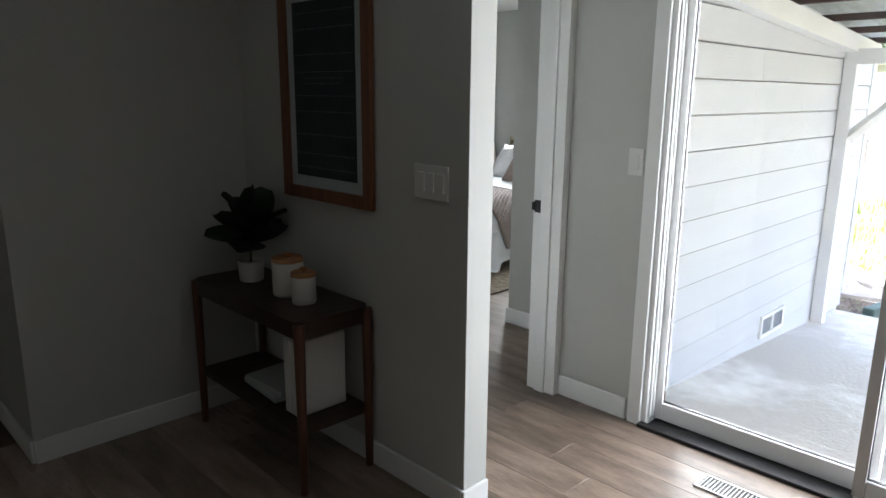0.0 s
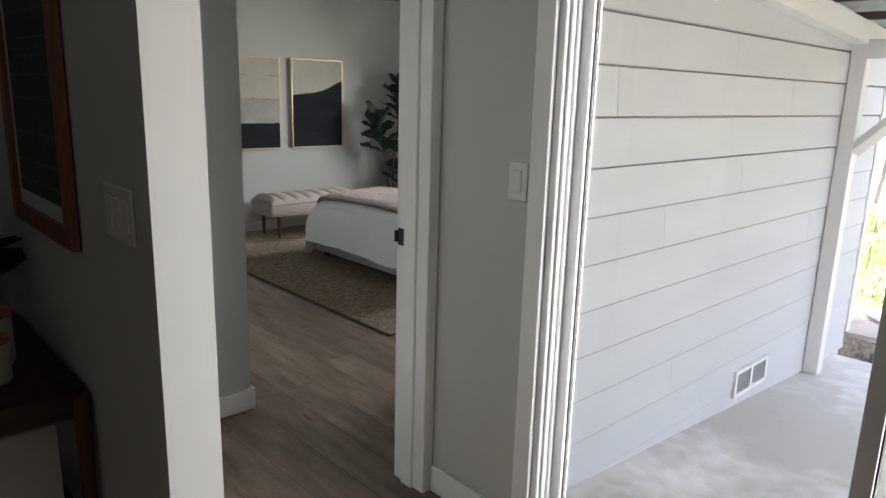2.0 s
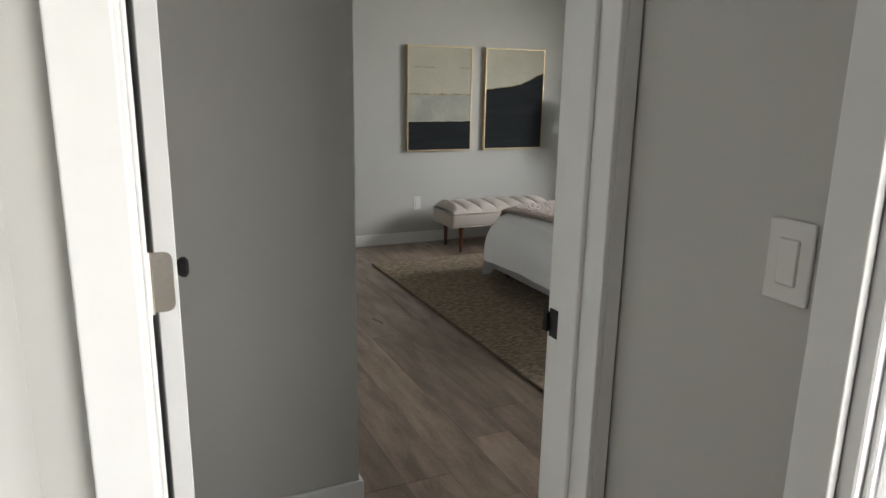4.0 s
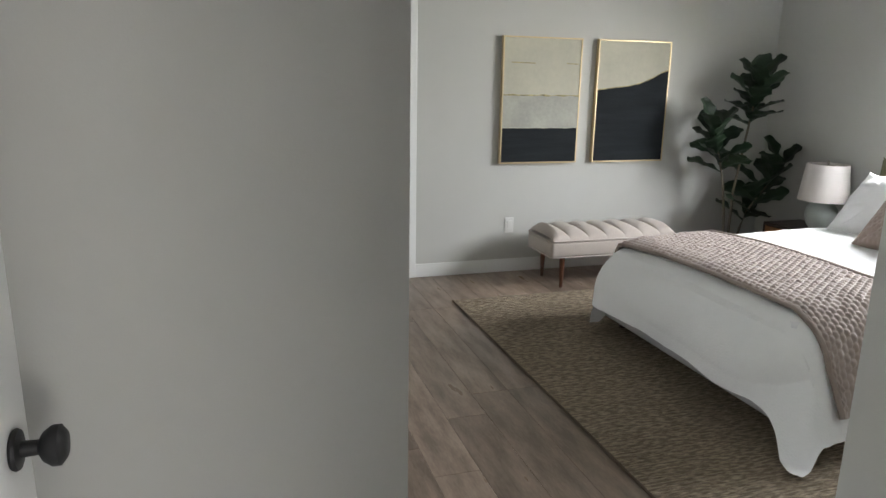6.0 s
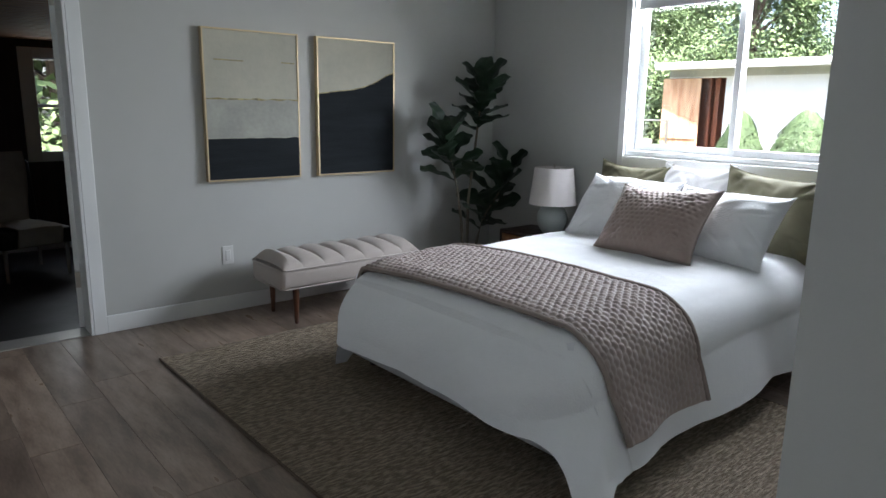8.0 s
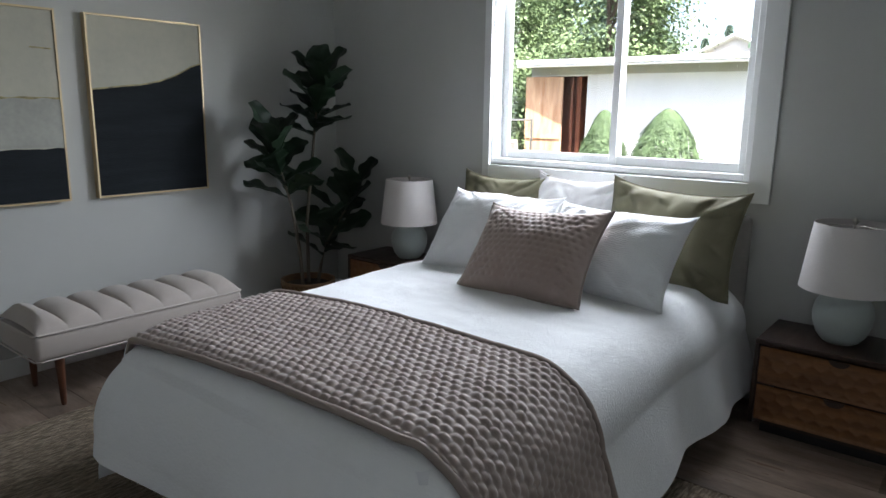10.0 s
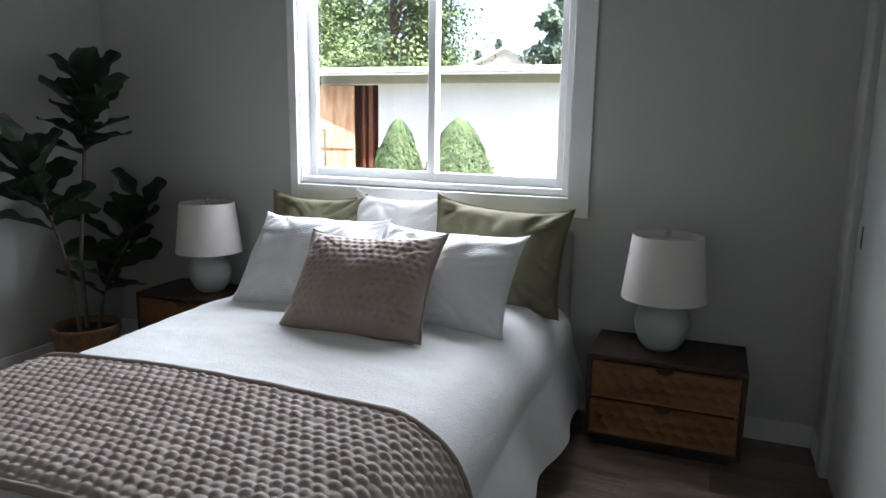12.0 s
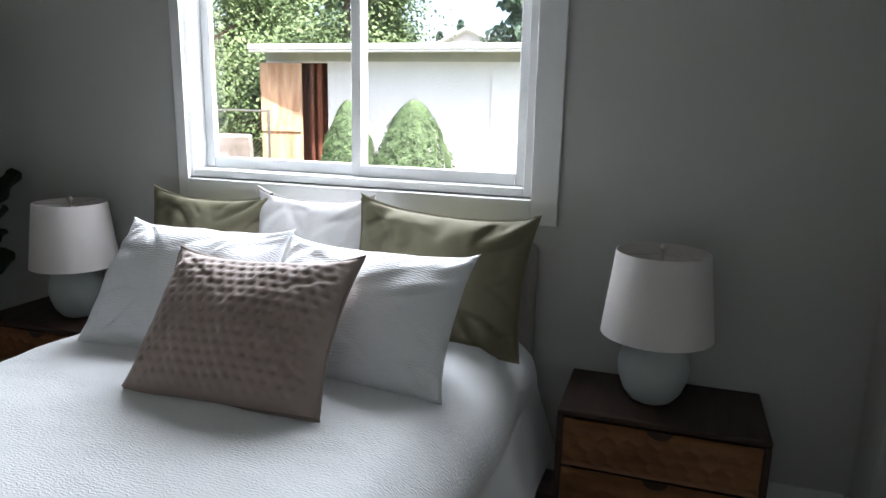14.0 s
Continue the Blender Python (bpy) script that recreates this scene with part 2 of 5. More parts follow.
def add_tube(bm, points, radii, steps=8):
    rings = []
    for i, p in enumerate(points):
        ahead = (points[min(i + 1, len(points) - 1)] - points[max(i - 1, 0)]).normalized()
        side = ahead.cross(Vector((0, 0, 1)) if abs(ahead.z) < 0.9 else Vector((1, 0, 0))).normalized()
        up = side.cross(ahead)
        r = radii[i] if isinstance(radii, (list, tuple)) else radii
        rings.append([bm.verts.new(p + (side * math.cos(2 * math.pi * k / steps) + up * math.sin(2 * math.pi * k / steps)) * r) for k in range(steps)])
    for a, b in zip(rings, rings[1:]):
        for k in range(steps):
            bm.faces.new((a[k], a[(k + 1) % steps], b[(k + 1) % steps], b[k]))
    bm.faces.new(rings[0])
    bm.faces.new(rings[-1])
    return bm


def thing(name, x, y, z, label, category, group="", turn=0.0):
    ob = new(name)
    ob.empty_display_size = 0.1
    ob.matrix_basis = pose(x, y, z, 0, 0, turn)
    return tagged(ob, label, category, group)


def structure(name, bm, material, label, category, smooth=False):
    return tagged(part(name, bm, material, None, "", smooth), label, category, kind="structure")


# ---- the house: floors, walls, ceiling ----
CEILING = 2.40
floor = structure("floor", boxes((-2.6, 3.39, -3.0, 2.36, -0.12, -0.006), (-2.6, 7.20, 2.36, 7.28, -0.12, -0.006)), SEAM, "grey-brown wood-look plank floor running through the house", "floor")
structure("ceiling", boxes((-2.6, 7.20, -3.0, 7.28, CEILING, CEILING + 0.1)), CEIL, "smooth off-white painted ceiling", "ceiling")


def wall(name, *dims, label="smooth greige painted plaster wall", material=WALL):
    return structure(name, boxes(*dims), material, label, "wall")


DOOR_TOP = 2.04
wall("wall_picture", (2.17, 2.285, 2.13, 3.65, 0, CEILING), label="greige wall with a textured end and the framed print on it")
wall("wall_hall", (1.18, 2.17, 3.55, 3.65, 0, CEILING), label="dim greige wall ending at an outer corner")
wall("wall_hall_return", (1.18, 1.30, 3.65, 5.9, 0, CEILING), label="unlit greige wall of a side passage")
# Lack of light in the passage is painted into this end wall.
wall("wall_passage_end", (-2.6, 1.30, 5.9, 6.0, 0, CEILING), label="end wall of the unlit passage, its darkness put into the colour", material=PANEL_AND_DIM)
wall("wall_door", (2.285, 2.425, 2.53, 2.66, 0, CEILING), (2.425, 3.205, 2.53, 2.66, DOOR_TOP, CEILING), (3.205, 3.25, 2.53, 2.66, 0, CEILING), label="greige wall around the bedroom door")
wall("wall_switch", (3.25, 3.40, 2.055, 2.66, 0, CEILING), label="narrow greige wall with the light switch")
wall("wall_slider_head", (3.25, 3.40, 0.28, 2.055, 2.05, CEILING), (3.25, 3.40, -3.0, 0.28, 0, CEILING), label="greige wall around the sliding door")
# South wall is out of view; dark so the hall gets less bounce.
wall("wall_living_south", (-2.6, 3.40, -3.1, -3.0, 0, CEILING), label="unseen living room wall, made dark to absorb bounced light", material=PANEL_AND_DIM)
# West wall is out of view; its darker colour holds back bounce.
wall("wall_living_west", (-2.7, -2.6, -3.1, 6.0, 0, CEILING), label="unseen living room wall, darkened to cut bounced light", material=BOUNCECUT)
wall("wall_vestibule_north", (2.30, 3.055, 3.53, 3.64, 0, CEILING), label="greige wall facing the open door, with an outer corner")
wall("wall_vestibule_west", (2.30, 2.36, 2.66, 3.53, 0, CEILING), label="greige wall behind the open door")
wall("wall_bedroom_west", (2.935, 3.055, 3.64, 3.70, 0, CEILING), (2.935, 3.055, 3.70, 4.46, DOOR_TOP, CEILING), (2.935, 3.055, 4.46, 7.15, 0, CEILING), label="greige bedroom wall beside a closet door")
wall("wall_vestibule_east", (3.90, 4.00, 2.66, 3.32, 0, CEILING), label="greige wall at the bedroom entry with an outer corner")
wall("wall_closet", (3.90, 4.62, 3.32, 3.39, 0, CEILING), (4.62, 6.78, 3.32, 3.39, 2.05, CEILING), (6.78, 7.03, 3.32, 3.39, 0, CEILING), label="greige bedroom wall with closet opening")
wall("wall_bedroom_east", (7.03, 7.20, 2.36, 4.465, 0, CEILING), (7.03, 7.20, 5.895, 7.28, 0, CEILING), (7.03, 7.20, 4.465, 5.895, 0, 0.985), (7.03, 7.20, 4.465, 5.895, 2.06, CEILING), label="greige wall around the bedroom window")
wall("wall_bedroom_north", (2.935, 3.185, 7.15, 7.28, 0, CEILING), (3.185, 3.97, 7.15, 7.28, DOOR_TOP, CEILING), (3.97, 7.03, 7.15, 7.28, 0, CEILING), label="pale greige wall with the two paintings")
wall("wall_closet_back", (3.40, 7.03, 2.36, 2.50, 0, CEILING), label="plain outer wall of the closet")


def baseboard(name, x0, x1, y0, y1):
    bm = boxes((x0, x1, y0, y1, 0, 0.10), bevel=0.004, segments=2)
    return structure(name, bm, TRIM, "white painted baseboard with an eased top edge", "baseboard")


T = 0.014
for dims in ((2.17 - T, 2.17, 2.13, 3.55 - T), (1.18, 2.17, 3.55 - T, 3.55), (1.18 - T, 1.18, 3.55, 5.9), (3.25 - T, 3.25, 2.13, 2.505),
             (2.50, 3.055 + T, 3.53 - T, 3.53), (3.055, 3.055 + T, 3.53, 3.64), (3.055, 3.055 + T, 4.53, 7.15 - T), (3.90 - T, 3.90, 2.68, 3.39 + T), (3.90, 4.55, 3.39, 3.39 + T),
             (6.845, 7.03 - T, 3.39, 3.39 + T), (7.03 - T, 7.03, 3.39 + T, 7.15 - T), (4.037, 7.03, 7.15 - T, 7.15), (2.17 - T, 2.285, 2.13 - T, 2.13), (3.25 - T, 3.25, -3.0, 0.21)):
    baseboard("baseboard", *dims)


def casing(name, label, *dims, paint=TRIM):
    return structure(name, boxes(*dims, bevel=0.003, segments=2), paint, label, "door trim")


casing("door_casing", "white painted casing and jamb of the bedroom door",
       (2.352, 2.430, 2.512, 2.53, 0, DOOR_TOP + 0.08), (2.430, 3.22, 2.512, 2.53, DOOR_TOP, DOOR_TOP + 0.08), (3.214, 3.246, 2.505, 2.53, 0, DOOR_TOP + 0.08))
casing("door_jamb", "white painted door jamb with a stop",
       (2.425, 2.438, 2.52, 2.672, 0, DOOR_TOP), (3.200, 3.214, 2.505, 2.672, 0, DOOR_TOP), (2.438, 3.200, 2.52, 2.672, DOOR_TOP - 0.018, DOOR_TOP),
       (3.188, 3.200, 2.56, 2.62, 0, DOOR_TOP - 0.018), (2.438, 2.446, 2.56, 2.62, 0, DOOR_TOP - 0.018))
casing("north_door_casing", "white painted casing and jamb of the doorway to the panelled room",
       (3.11, 3.18, 7.134, 7.15, 0, 2.11), (3.967, 4.037, 7.134, 7.15, 0, 2.11), (3.18, 3.967, 7.134, 7.15, 2.04, 2.11),
       (3.18, 3.195, 7.136, 7.29, 0, 2.04), (3.952, 3.967, 7.136, 7.29, 0, 2.04), (3.195, 3.952, 7.136, 7.29, 2.022, 2.04))
casing("closet_casing", "white painted casing of the closet opening, toned down for low light",
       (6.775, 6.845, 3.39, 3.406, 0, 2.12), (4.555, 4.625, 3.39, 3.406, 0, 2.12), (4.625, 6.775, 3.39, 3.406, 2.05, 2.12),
       (6.765, 6.78, 3.29, 3.404, 0, 2.05), (4.62, 4.635, 3.29, 3.404, 0, 2.05), paint=CLOSETSHADED)
casing("slider_casing", "white painted casing beside the sliding door",
       (3.232, 3.25, 2.050, 2.113, 0, 2.13), (3.232, 3.25, 0.215, 0.305, 0, 2.13), (3.232, 3.25, 0.305, 2.050, 2.05, 2.13))
casing("window_casing", "white painted flat casing around the bedroom window",
       (7.012, 7.03, 4.372, 4.465, 0.90, 2.15), (7.012, 7.03, 5.862, 5.908, 0.90, 2.15), (7.012, 7.03, 4.465, 5.862, 0.90, 0.985), (7.012, 7.03, 4.465, 5.862, 2.06, 2.15))
casing("west_door_casing", "white painted casing of the closed closet door",
       (3.055, 3.064, 3.652, 3.70, 0, 2.10), (3.055, 3.069, 4.46, 4.52, 0, 2.10), (3.055, 3.069, 3.70, 4.46, 2.04, 2.10))

# bedroom window
window = thing("bedroom_window", 7.10, 5.18, 0.985, "white vinyl horizontal sliding window over the bed", "window")
W2, H = 0.715, 1.07
part("window_frame", boxes((-0.05, 0.07, -W2 - 0.008, -W2 + 0.035, 0.004, H), (-0.05, 0.07, W2 - 0.035, W2 + 0.008, 0.004, H), (-0.05, 0.07, -W2 + 0.035, W2 - 0.035, 0.004, 0.035), (-0.05, 0.07, -W2 + 0.035, W2 - 0.035, H - 0.035, H), bevel=0.003), VINYL, window)
for side in (-1, 1):
    x = 0.0 if side < 0 else 0.035
    a, b = (-W2 + 0.035, -0.002) if side < 0 else (-0.042, W2 - 0.035)
    sash = part("sash", boxes((x, x + 0.03, a, a + 0.04, 0.035, H - 0.035), (x, x + 0.03, b - 0.04, b, 0.035, H - 0.035), (x, x + 0.03, a + 0.04, b - 0.04, 0.035, 0.08), (x, x + 0.03, a + 0.04, b - 0.04, H - 0.08, H - 0.035), bevel=0.003), VINYL, window)
    pane = part("pane", boxes((x + 0.013, x + 0.018, a + 0.04, b - 0.04, 0.08, H - 0.08)), WINDOWGLASS, sash, "clear glass pane")
    pane.visible_shadow = False

# sliding patio door
slider = thing("patio_door", 3.32, 1.165, 0.0, "white vinyl sliding glass patio door on a dark track", "sliding door")
part("door_frame", boxes((-0.07, 0.07, 0.862, 0.888, 0.0, 2.045), (-0.07, 0.07, -0.888, -0.82, 0.0, 2.045), (-0.07, 0.07, -0.82, 0.855, 1.99, 2.045),
                         (-0.055, -0.045, 0.852, 0.862, 0.03, 1.99), (-0.025, -0.015, 0.852, 0.862, 0.03, 1.99), (0.045, 0.055, 0.852, 0.862, 0.03, 1.99), bevel=0.003), VINYL, slider)
part("track", boxes((-0.105, -0.07, -0.888, 0.888, 0.0, 0.016), (-0.07, 0.07, -0.855, 0.855, 0.0, 0.014), bevel=0.002), BLACK, slider, "dark metal threshold track")
for x, a, b in ((0.0, -0.03, 0.862), (-0.055, -0.81, 0.03)):
    leaf = part("door_panel", boxes((x, x + 0.04, a, a + 0.055, 0.018, 1.985), (x, x + 0.04, b - 0.036, b, 0.018, 1.985), (x, x + 0.04, a + 0.055, b - 0.036, 0.018, 0.10), (x, x + 0.04, a + 0.055, b - 0.036, 1.90, 1.985), bevel=0.003), VINYL, slider)
    if x < 0:
        # Thin added skin; shade on the stile's indoor faces is in its colour.
        part("interlock_stile", boxes((x - 0.005, x, b - 0.037, b + 0.003, 0.03, 1.975), (x, x + 0.036, b, b + 0.003, 0.03, 1.975), bevel=0.001), STILESHADE, leaf, "grey skin that gives the interlock stile its room-side shade")
    part("gasket", boxes((x + 0.013, x + 0.028, b - 0.0395, b - 0.036, 0.10, 1.90), (x + 0.013, x + 0.028, a + 0.055, b - 0.0395, 0.10, 0.1035)), BLACK, leaf, "dark rubber glazing seal")
    pane = part("pane", boxes((x + 0.018, x + 0.023, a + 0.055, b - 0.040, 0.1035, 1.90)), WINDOWGLASS, leaf, "clear glass pane")
    pane.visible_shadow = False

# bedroom door, open into the entry
door = thing("bedroom_door", 2.457, 2.715, 0.0, "white painted flush bedroom door standing wide open", "door")
part("door_leaf", boxes((0.0, 0.035, 0.0, 0.75, 0.012, 2.025), bevel=0.002), TRIM, door)


def knob(parent, x, y, z, side, name="knob"):
    bm = lathe([(0.0005, 0), (0.026, 0.0), (0.028, 0.004), (0.026, 0.008), (0.011, 0.010), (0.010, 0.030), (0.020, 0.036), (0.027, 0.046), (0.027, 0.056), (0.018, 0.063), (0.0005, 0.064)], 24)
    return part(name, bm, BLACK, parent, "matt black round door knob", True, pose(x, y, z, 0, 90 * side, 0))


knob(door, 0.035, 0.68, 0.93, 1)
knob(door, 0.0, 0.68, 0.93, -1)


def rounded_leaf(x0, x1, z0, z1, r, y0, y1):
    """A hinge leaf with its two outer corners rounded."""
    bm = bmesh.new()
    pts = [(x0, z0)] + [(x1 - r + r * math.sin(q), z0 + r - r * math.cos(q)) for q in (0, 0.4, 0.8, 1.2, 1.57)] + [(x1 - r + r * math.cos(q), z1 - r + r * math.sin(q)) for q in (0, 0.4, 0.8, 1.2, 1.57)] + [(x0, z1)]
    a, b = [bm.verts.new((x, y0, z)) for x, z in pts], [bm.verts.new((x, y1, z)) for x, z in pts]
    bm.faces.new(a), bm.faces.new(b)
    for k in range(len(pts)):
        bm.faces.new((a[k], a[(k + 1) % len(pts)], b[(k + 1) % len(pts)], b[k]))
    return bm


for z in (0.20, 1.033, 1.80):
    leaf = part("hinge", rounded_leaf(-0.004, 0.0285, z, z + 0.102, 0.014, -0.0030, 0.0), NICKEL, door, "satin nickel hinge leaf")
    bm = bmesh.new()
    add_tube(bm, [Vector((-0.009, -0.004, z - 0.002)), Vector((-0.009, -0.004, z + 0.104))], 0.005, 12)
    part("barrel", bm, NICKEL, leaf, "hinge barrel", True)
    for dx, dz in ((0.010, 0.018), (0.018, 0.051), (0.010, 0.084)):
        bm = bmesh.new()
        add_tube(bm, [Vector((dx, -0.0030, z + dz)), Vector((dx, -0.0042, z + dz))], 0.0042, 12)
        part("screw", bm, NICKEL, leaf, "countersunk screw head")
west_door = thing("closet_door", 3.035, 4.08, 0.0, "white flush closet door, closed", "door")
part("door_leaf", boxes((-0.018, 0.018, -0.375, 0.375, 0.012, 2.03), bevel=0.002), TRIM, west_door)
knob(west_door, 0.018, -0.26, 0.90, 1)
closet = thing("closet_sliding_door", 6.225, 3.362, 0.0, "white flush sliding closet door, toned down for low light, with a dark finger pull", "door")
part("door_leaf", boxes((-0.535, 0.535, -0.017, 0.017, 0.015, 2.045), bevel=0.002), CLOSETSHADED, closet)
part("finger_pull", boxes((0.440, 0.466, 0.012, 0.0185, 0.905, 0.985), bevel=0.003), BLACK, closet, "dark recessed finger pull")
closet_b = copy_thing(closet, pose(5.17, 3.322, 0, 0, 0, 180))
north_door = thing("panelled_room_door", 3.945, 7.30, 0.0, "white flush door folded back into the panelled room", "door", turn=-15)
part("door_leaf", boxes((-0.017, 0.017, 0.0, 0.74, 0.012, 2.02), bevel=0.002), TRIM, north_door)
for z in (0.25, 1.02, 1.78):
    part("hinge", boxes((-0.015, 0.015, -0.010, 0.0, z, z + 0.09), bevel=0.001), NICKEL, north_door, "satin nickel hinge")
strike = structure("door_strike", boxes((3.1975, 3.2005, 2.622, 2.662, 0.905, 0.965), (3.190, 3.2005, 2.661, 2.674, 0.915, 0.955)), BLACK, "black strike plate on the white jamb", "door hardware")


def wall_plate(name, label, category, m, toggles=1):
    ob = thing(name, 0, 0, 0, label, category)
    ob.matrix_basis = m
    w = 0.036 + 0.023 * (toggles - 1)
    part("plate", boxes((-w, w, -0.006, 0, -0.058, 0.058), bevel=0.003, segments=2), PLASTIC, ob)
    for k in range(toggles):
        cx = (k - (toggles - 1) / 2) * 0.046
        part("rocker", boxes((cx - 0.016, cx + 0.016, -0.0095, -0.004, -0.033, 0.033), bevel=0.002), PLASTIC, ob)
    return ob


wall_plate("light_switch", "white rocker light switch beside the door", "light switch", pose(3.25, 2.165, 1.18, 0, 0, -90))
wall_plate("light_switch_plate", "white double light switch on the shaded wall", "light switch", pose(2.17, 2.30, 1.17, 0, 0, -90), 3)
outlet = wall_plate("wall_outlet", "white wall outlet beside the bench", "outlet", pose(4.765, 7.15, 0.36))

# floor register
register = thing("floor_register", 2.998, 1.49, 0.0, "white metal floor vent with narrow slots by the patio door", "floor vent")
part("frame", boxes((-0.055, -0.045, -0.16, 0.16, 0.0, 0.007), (0.045, 0.055, -0.16, 0.16, 0.0, 0.007), (-0.045, 0.045, -0.16, -0.15, 0.0, 0.007), (-0.045, 0.045, 0.15, 0.16, 0.0, 0.007)), PLASTIC, register)
part("duct", boxes((-0.045, 0.045, -0.15, 0.15, 0.0, 0.002)), BLACK, register, "dark duct under the slots")
for k in range(21):
    y = -0.143 + k * 0.0143
    part("slat", boxes((-0.045, 0.045, y - 0.0021, y + 0.0021, 0.0015, 0.006)), PLASTIC, register)

# ---- the panelled room beyond the north doorway ----
PZ = -0.20
structure("floor_panelled_room", boxes((2.0, 6.2, 7.28, 11.0, PZ - 0.1, PZ)), GREYFLOOR, "dark grey smooth floor of the panelled room", "floor")
structure("threshold", boxes((3.195, 3.952, 7.15, 7.30, -0.006, 0.006), (3.0, 4.2, 7.281, 7.33, PZ, 0.0)), surface("threshold_metal", (0.45, 0.44, 0.42), 0.35, metal=0.6), "metal threshold strip at the doorway", "threshold")
wall("wall_panelled_north", (2.0, 4.40, 10.9, 11.05, PZ, 2.3), (5.04, 6.2, 10.9, 11.05, PZ, 2.3), (4.40, 5.04, 10.9, 11.05, PZ, 0.78), (4.40, 5.04, 10.9, 11.05, 1.68, 2.3), label="dark brown wood-panelled wall with a window", material=PANEL_AND_DIM)
wall("wall_panelled_west", (1.9, 2.0, 7.28, 11.05, PZ, 2.3), label="dark brown wood-panelled wall", material=PANEL_AND_DIM)
wall("wall_panelled_east", (6.2, 6.3, 7.28, 11.05, PZ, 2.3), label="dark brown wood-panelled wall", material=PANEL_AND_DIM)
structure("baseboard_panelled", boxes((2.0, 6.2, 10.885, 10.9, PZ, PZ + 0.10)), TRIM, "white baseboard of the panelled room", "baseboard")
bm = bmesh.new()
add_box(bm, 1.9, 6.3, 7.281, 11.05, 1.90, 2.16)
for k in range(34):
    y = 7.34 + k * 0.105
    add_box(bm, 2.0, 6.2, y, y + 0.078, 1.86, 1.901)
structure("ceiling_panelled", bm, CEILBOARD, "stained wood board ceiling of the panelled room", "ceiling")
pwin = thing("panelled_room_window", 4.72, 10.97, 0.76, "white framed sash window in the panelled wall", "window")
part("window_frame", boxes((-0.40, -0.27, -0.085, -0.06, -0.07, 1.03), (0.27, 0.40, -0.085, -0.06, -0.07, 1.03), (-0.27, 0.27, -0.085, -0.06, 0.93, 1.03), (-0.27, 0.27, -0.085, -0.06, -0.07, 0.03),
                          (-0.318, -0.28, -0.06, 0.03, 0.0, 0.94), (0.28, 0.318, -0.06, 0.03, 0.0, 0.94), (-0.28, 0.28, -0.06, 0.03, 0.46, 0.49), bevel=0.003), TRIM, pwin)
part("pane", boxes((-0.28, 0.28, -0.01, -0.005, 0.0, 0.94)), WINDOWGLASS, pwin, "clear glass pane").visible_shadow = False

# ---- outside: ground, patio, siding ----
def ground_z(x):
    return -0.42 + 0.27 * max(0.0, min(1.0, (x - 8.0) / 6.0))


bm = bmesh.new()
xs = [-60, 3.0, 8.0, 9.5, 11.0, 12.5, 14.0, 30, 90]
for a, b in zip(xs, xs[1:]):
    bm.faces.new([bm.verts.new((x, y, ground_z(x) - dz)) for x, y, dz in ((a, -70, 0), (b, -70, 0), (b, 70, 0), (a, 70, 0))])
    bm.faces.new([bm.verts.new((x, y, ground_z(x) - dz)) for x, y, dz in ((a, -70, 0.3), (a, 70, 0.3), (b, 70, 0.3), (b, -70, 0.3))])
structure("ground", bm, GROUND, "mossy earth and short grass around the house", "ground")
bm = bmesh.new()
v = [bm.verts.new(p) for p in ((3.38, -4, -0.12), (7.0, -4, -0.34), (7.0, 2.36, -0.34), (3.38, 2.36, -0.12), (3.38, -4, -0.5), (7.0, -4, -0.5), (7.0, 2.36, -0.5), (3.38, 2.36, -0.5))]
for f in ((0, 1, 2, 3), (4, 5, 6, 7), (0, 1, 5, 4), (1, 2, 6, 5), (2, 3, 7, 6), (3, 0, 4, 7)):
    bm.faces.new([v[i] for i in f])
structure("patio", bm, CONCRETE, "pale weathered concrete patio slab, stained and sloping to the yard", "patio")


def lap_board(x0, x1, z0, h=0.187):
    bm = bmesh.new()
    section = [(2.312, z0), (2.3215, z0 + h - 0.010), (2.352, z0 + h - 0.010), (2.352, z0)]
    a = [bm.verts.new((x0, y, z)) for y, z in section]
    b = [bm.verts.new((x1, y, z)) for y, z in section]
    bm.faces.new(a), bm.faces.new(b)
    for i in range(4):
        j = (i + 1) % 4
        bm.faces.new((a[i], a[j], b[j], b[i]))
    return bm


exterior = structure("wall_exterior", boxes((3.40, 7.20, 2.352, 2.3595, -0.42, 2.6)), CONCRETE, "outer bedroom wall clad in grey lap siding over a concrete footing", "wall")
structure("corner_trim", boxes((7.14, 7.22, 2.305, 2.345, -0.20, 2.5), (7.201, 7.225, 2.345, 2.45, -0.20, 2.5)), EXTTRIM, "white painted corner board", "exterior trim")
cuts = {-2: (4.9,), -1: (), 0: (4.6,), 1: (5.9,), 2: (), 3: (6.1,), 4: (4.4,), 5: (5.1,), 6: (), 7: (3.96, 5.6), 8: (4.9,), 9: (), 10: (5.2,), 11: (), 12: ()}
for k, splits in cuts.items():
    ends = [3.40, *splits, 7.14]
    z = 0.053 + 0.187 * k
    for a, b in zip(ends, ends[1:]):
        part("siding_board", lap_board(a + 0.001, b - 0.001, z), SIDING, exterior)
# Shadow lines below the laps, laid into the joints as grey strips.
part("joint_backing", boxes(*[(3.40, 7.14, 2.3195, 2.3515, 0.053 + 0.187 * k - (0.0095 if k < 6 else 0.005), 0.053 + 0.187 * k - 0.0005) for k in range(-1, 13)]), surface("lap_shadow_grey", (0.30, 0.30, 0.31), 0.9, None, 20, 0.4), exterior, "grey strips in the joints, drawn as the shadow under each lap")
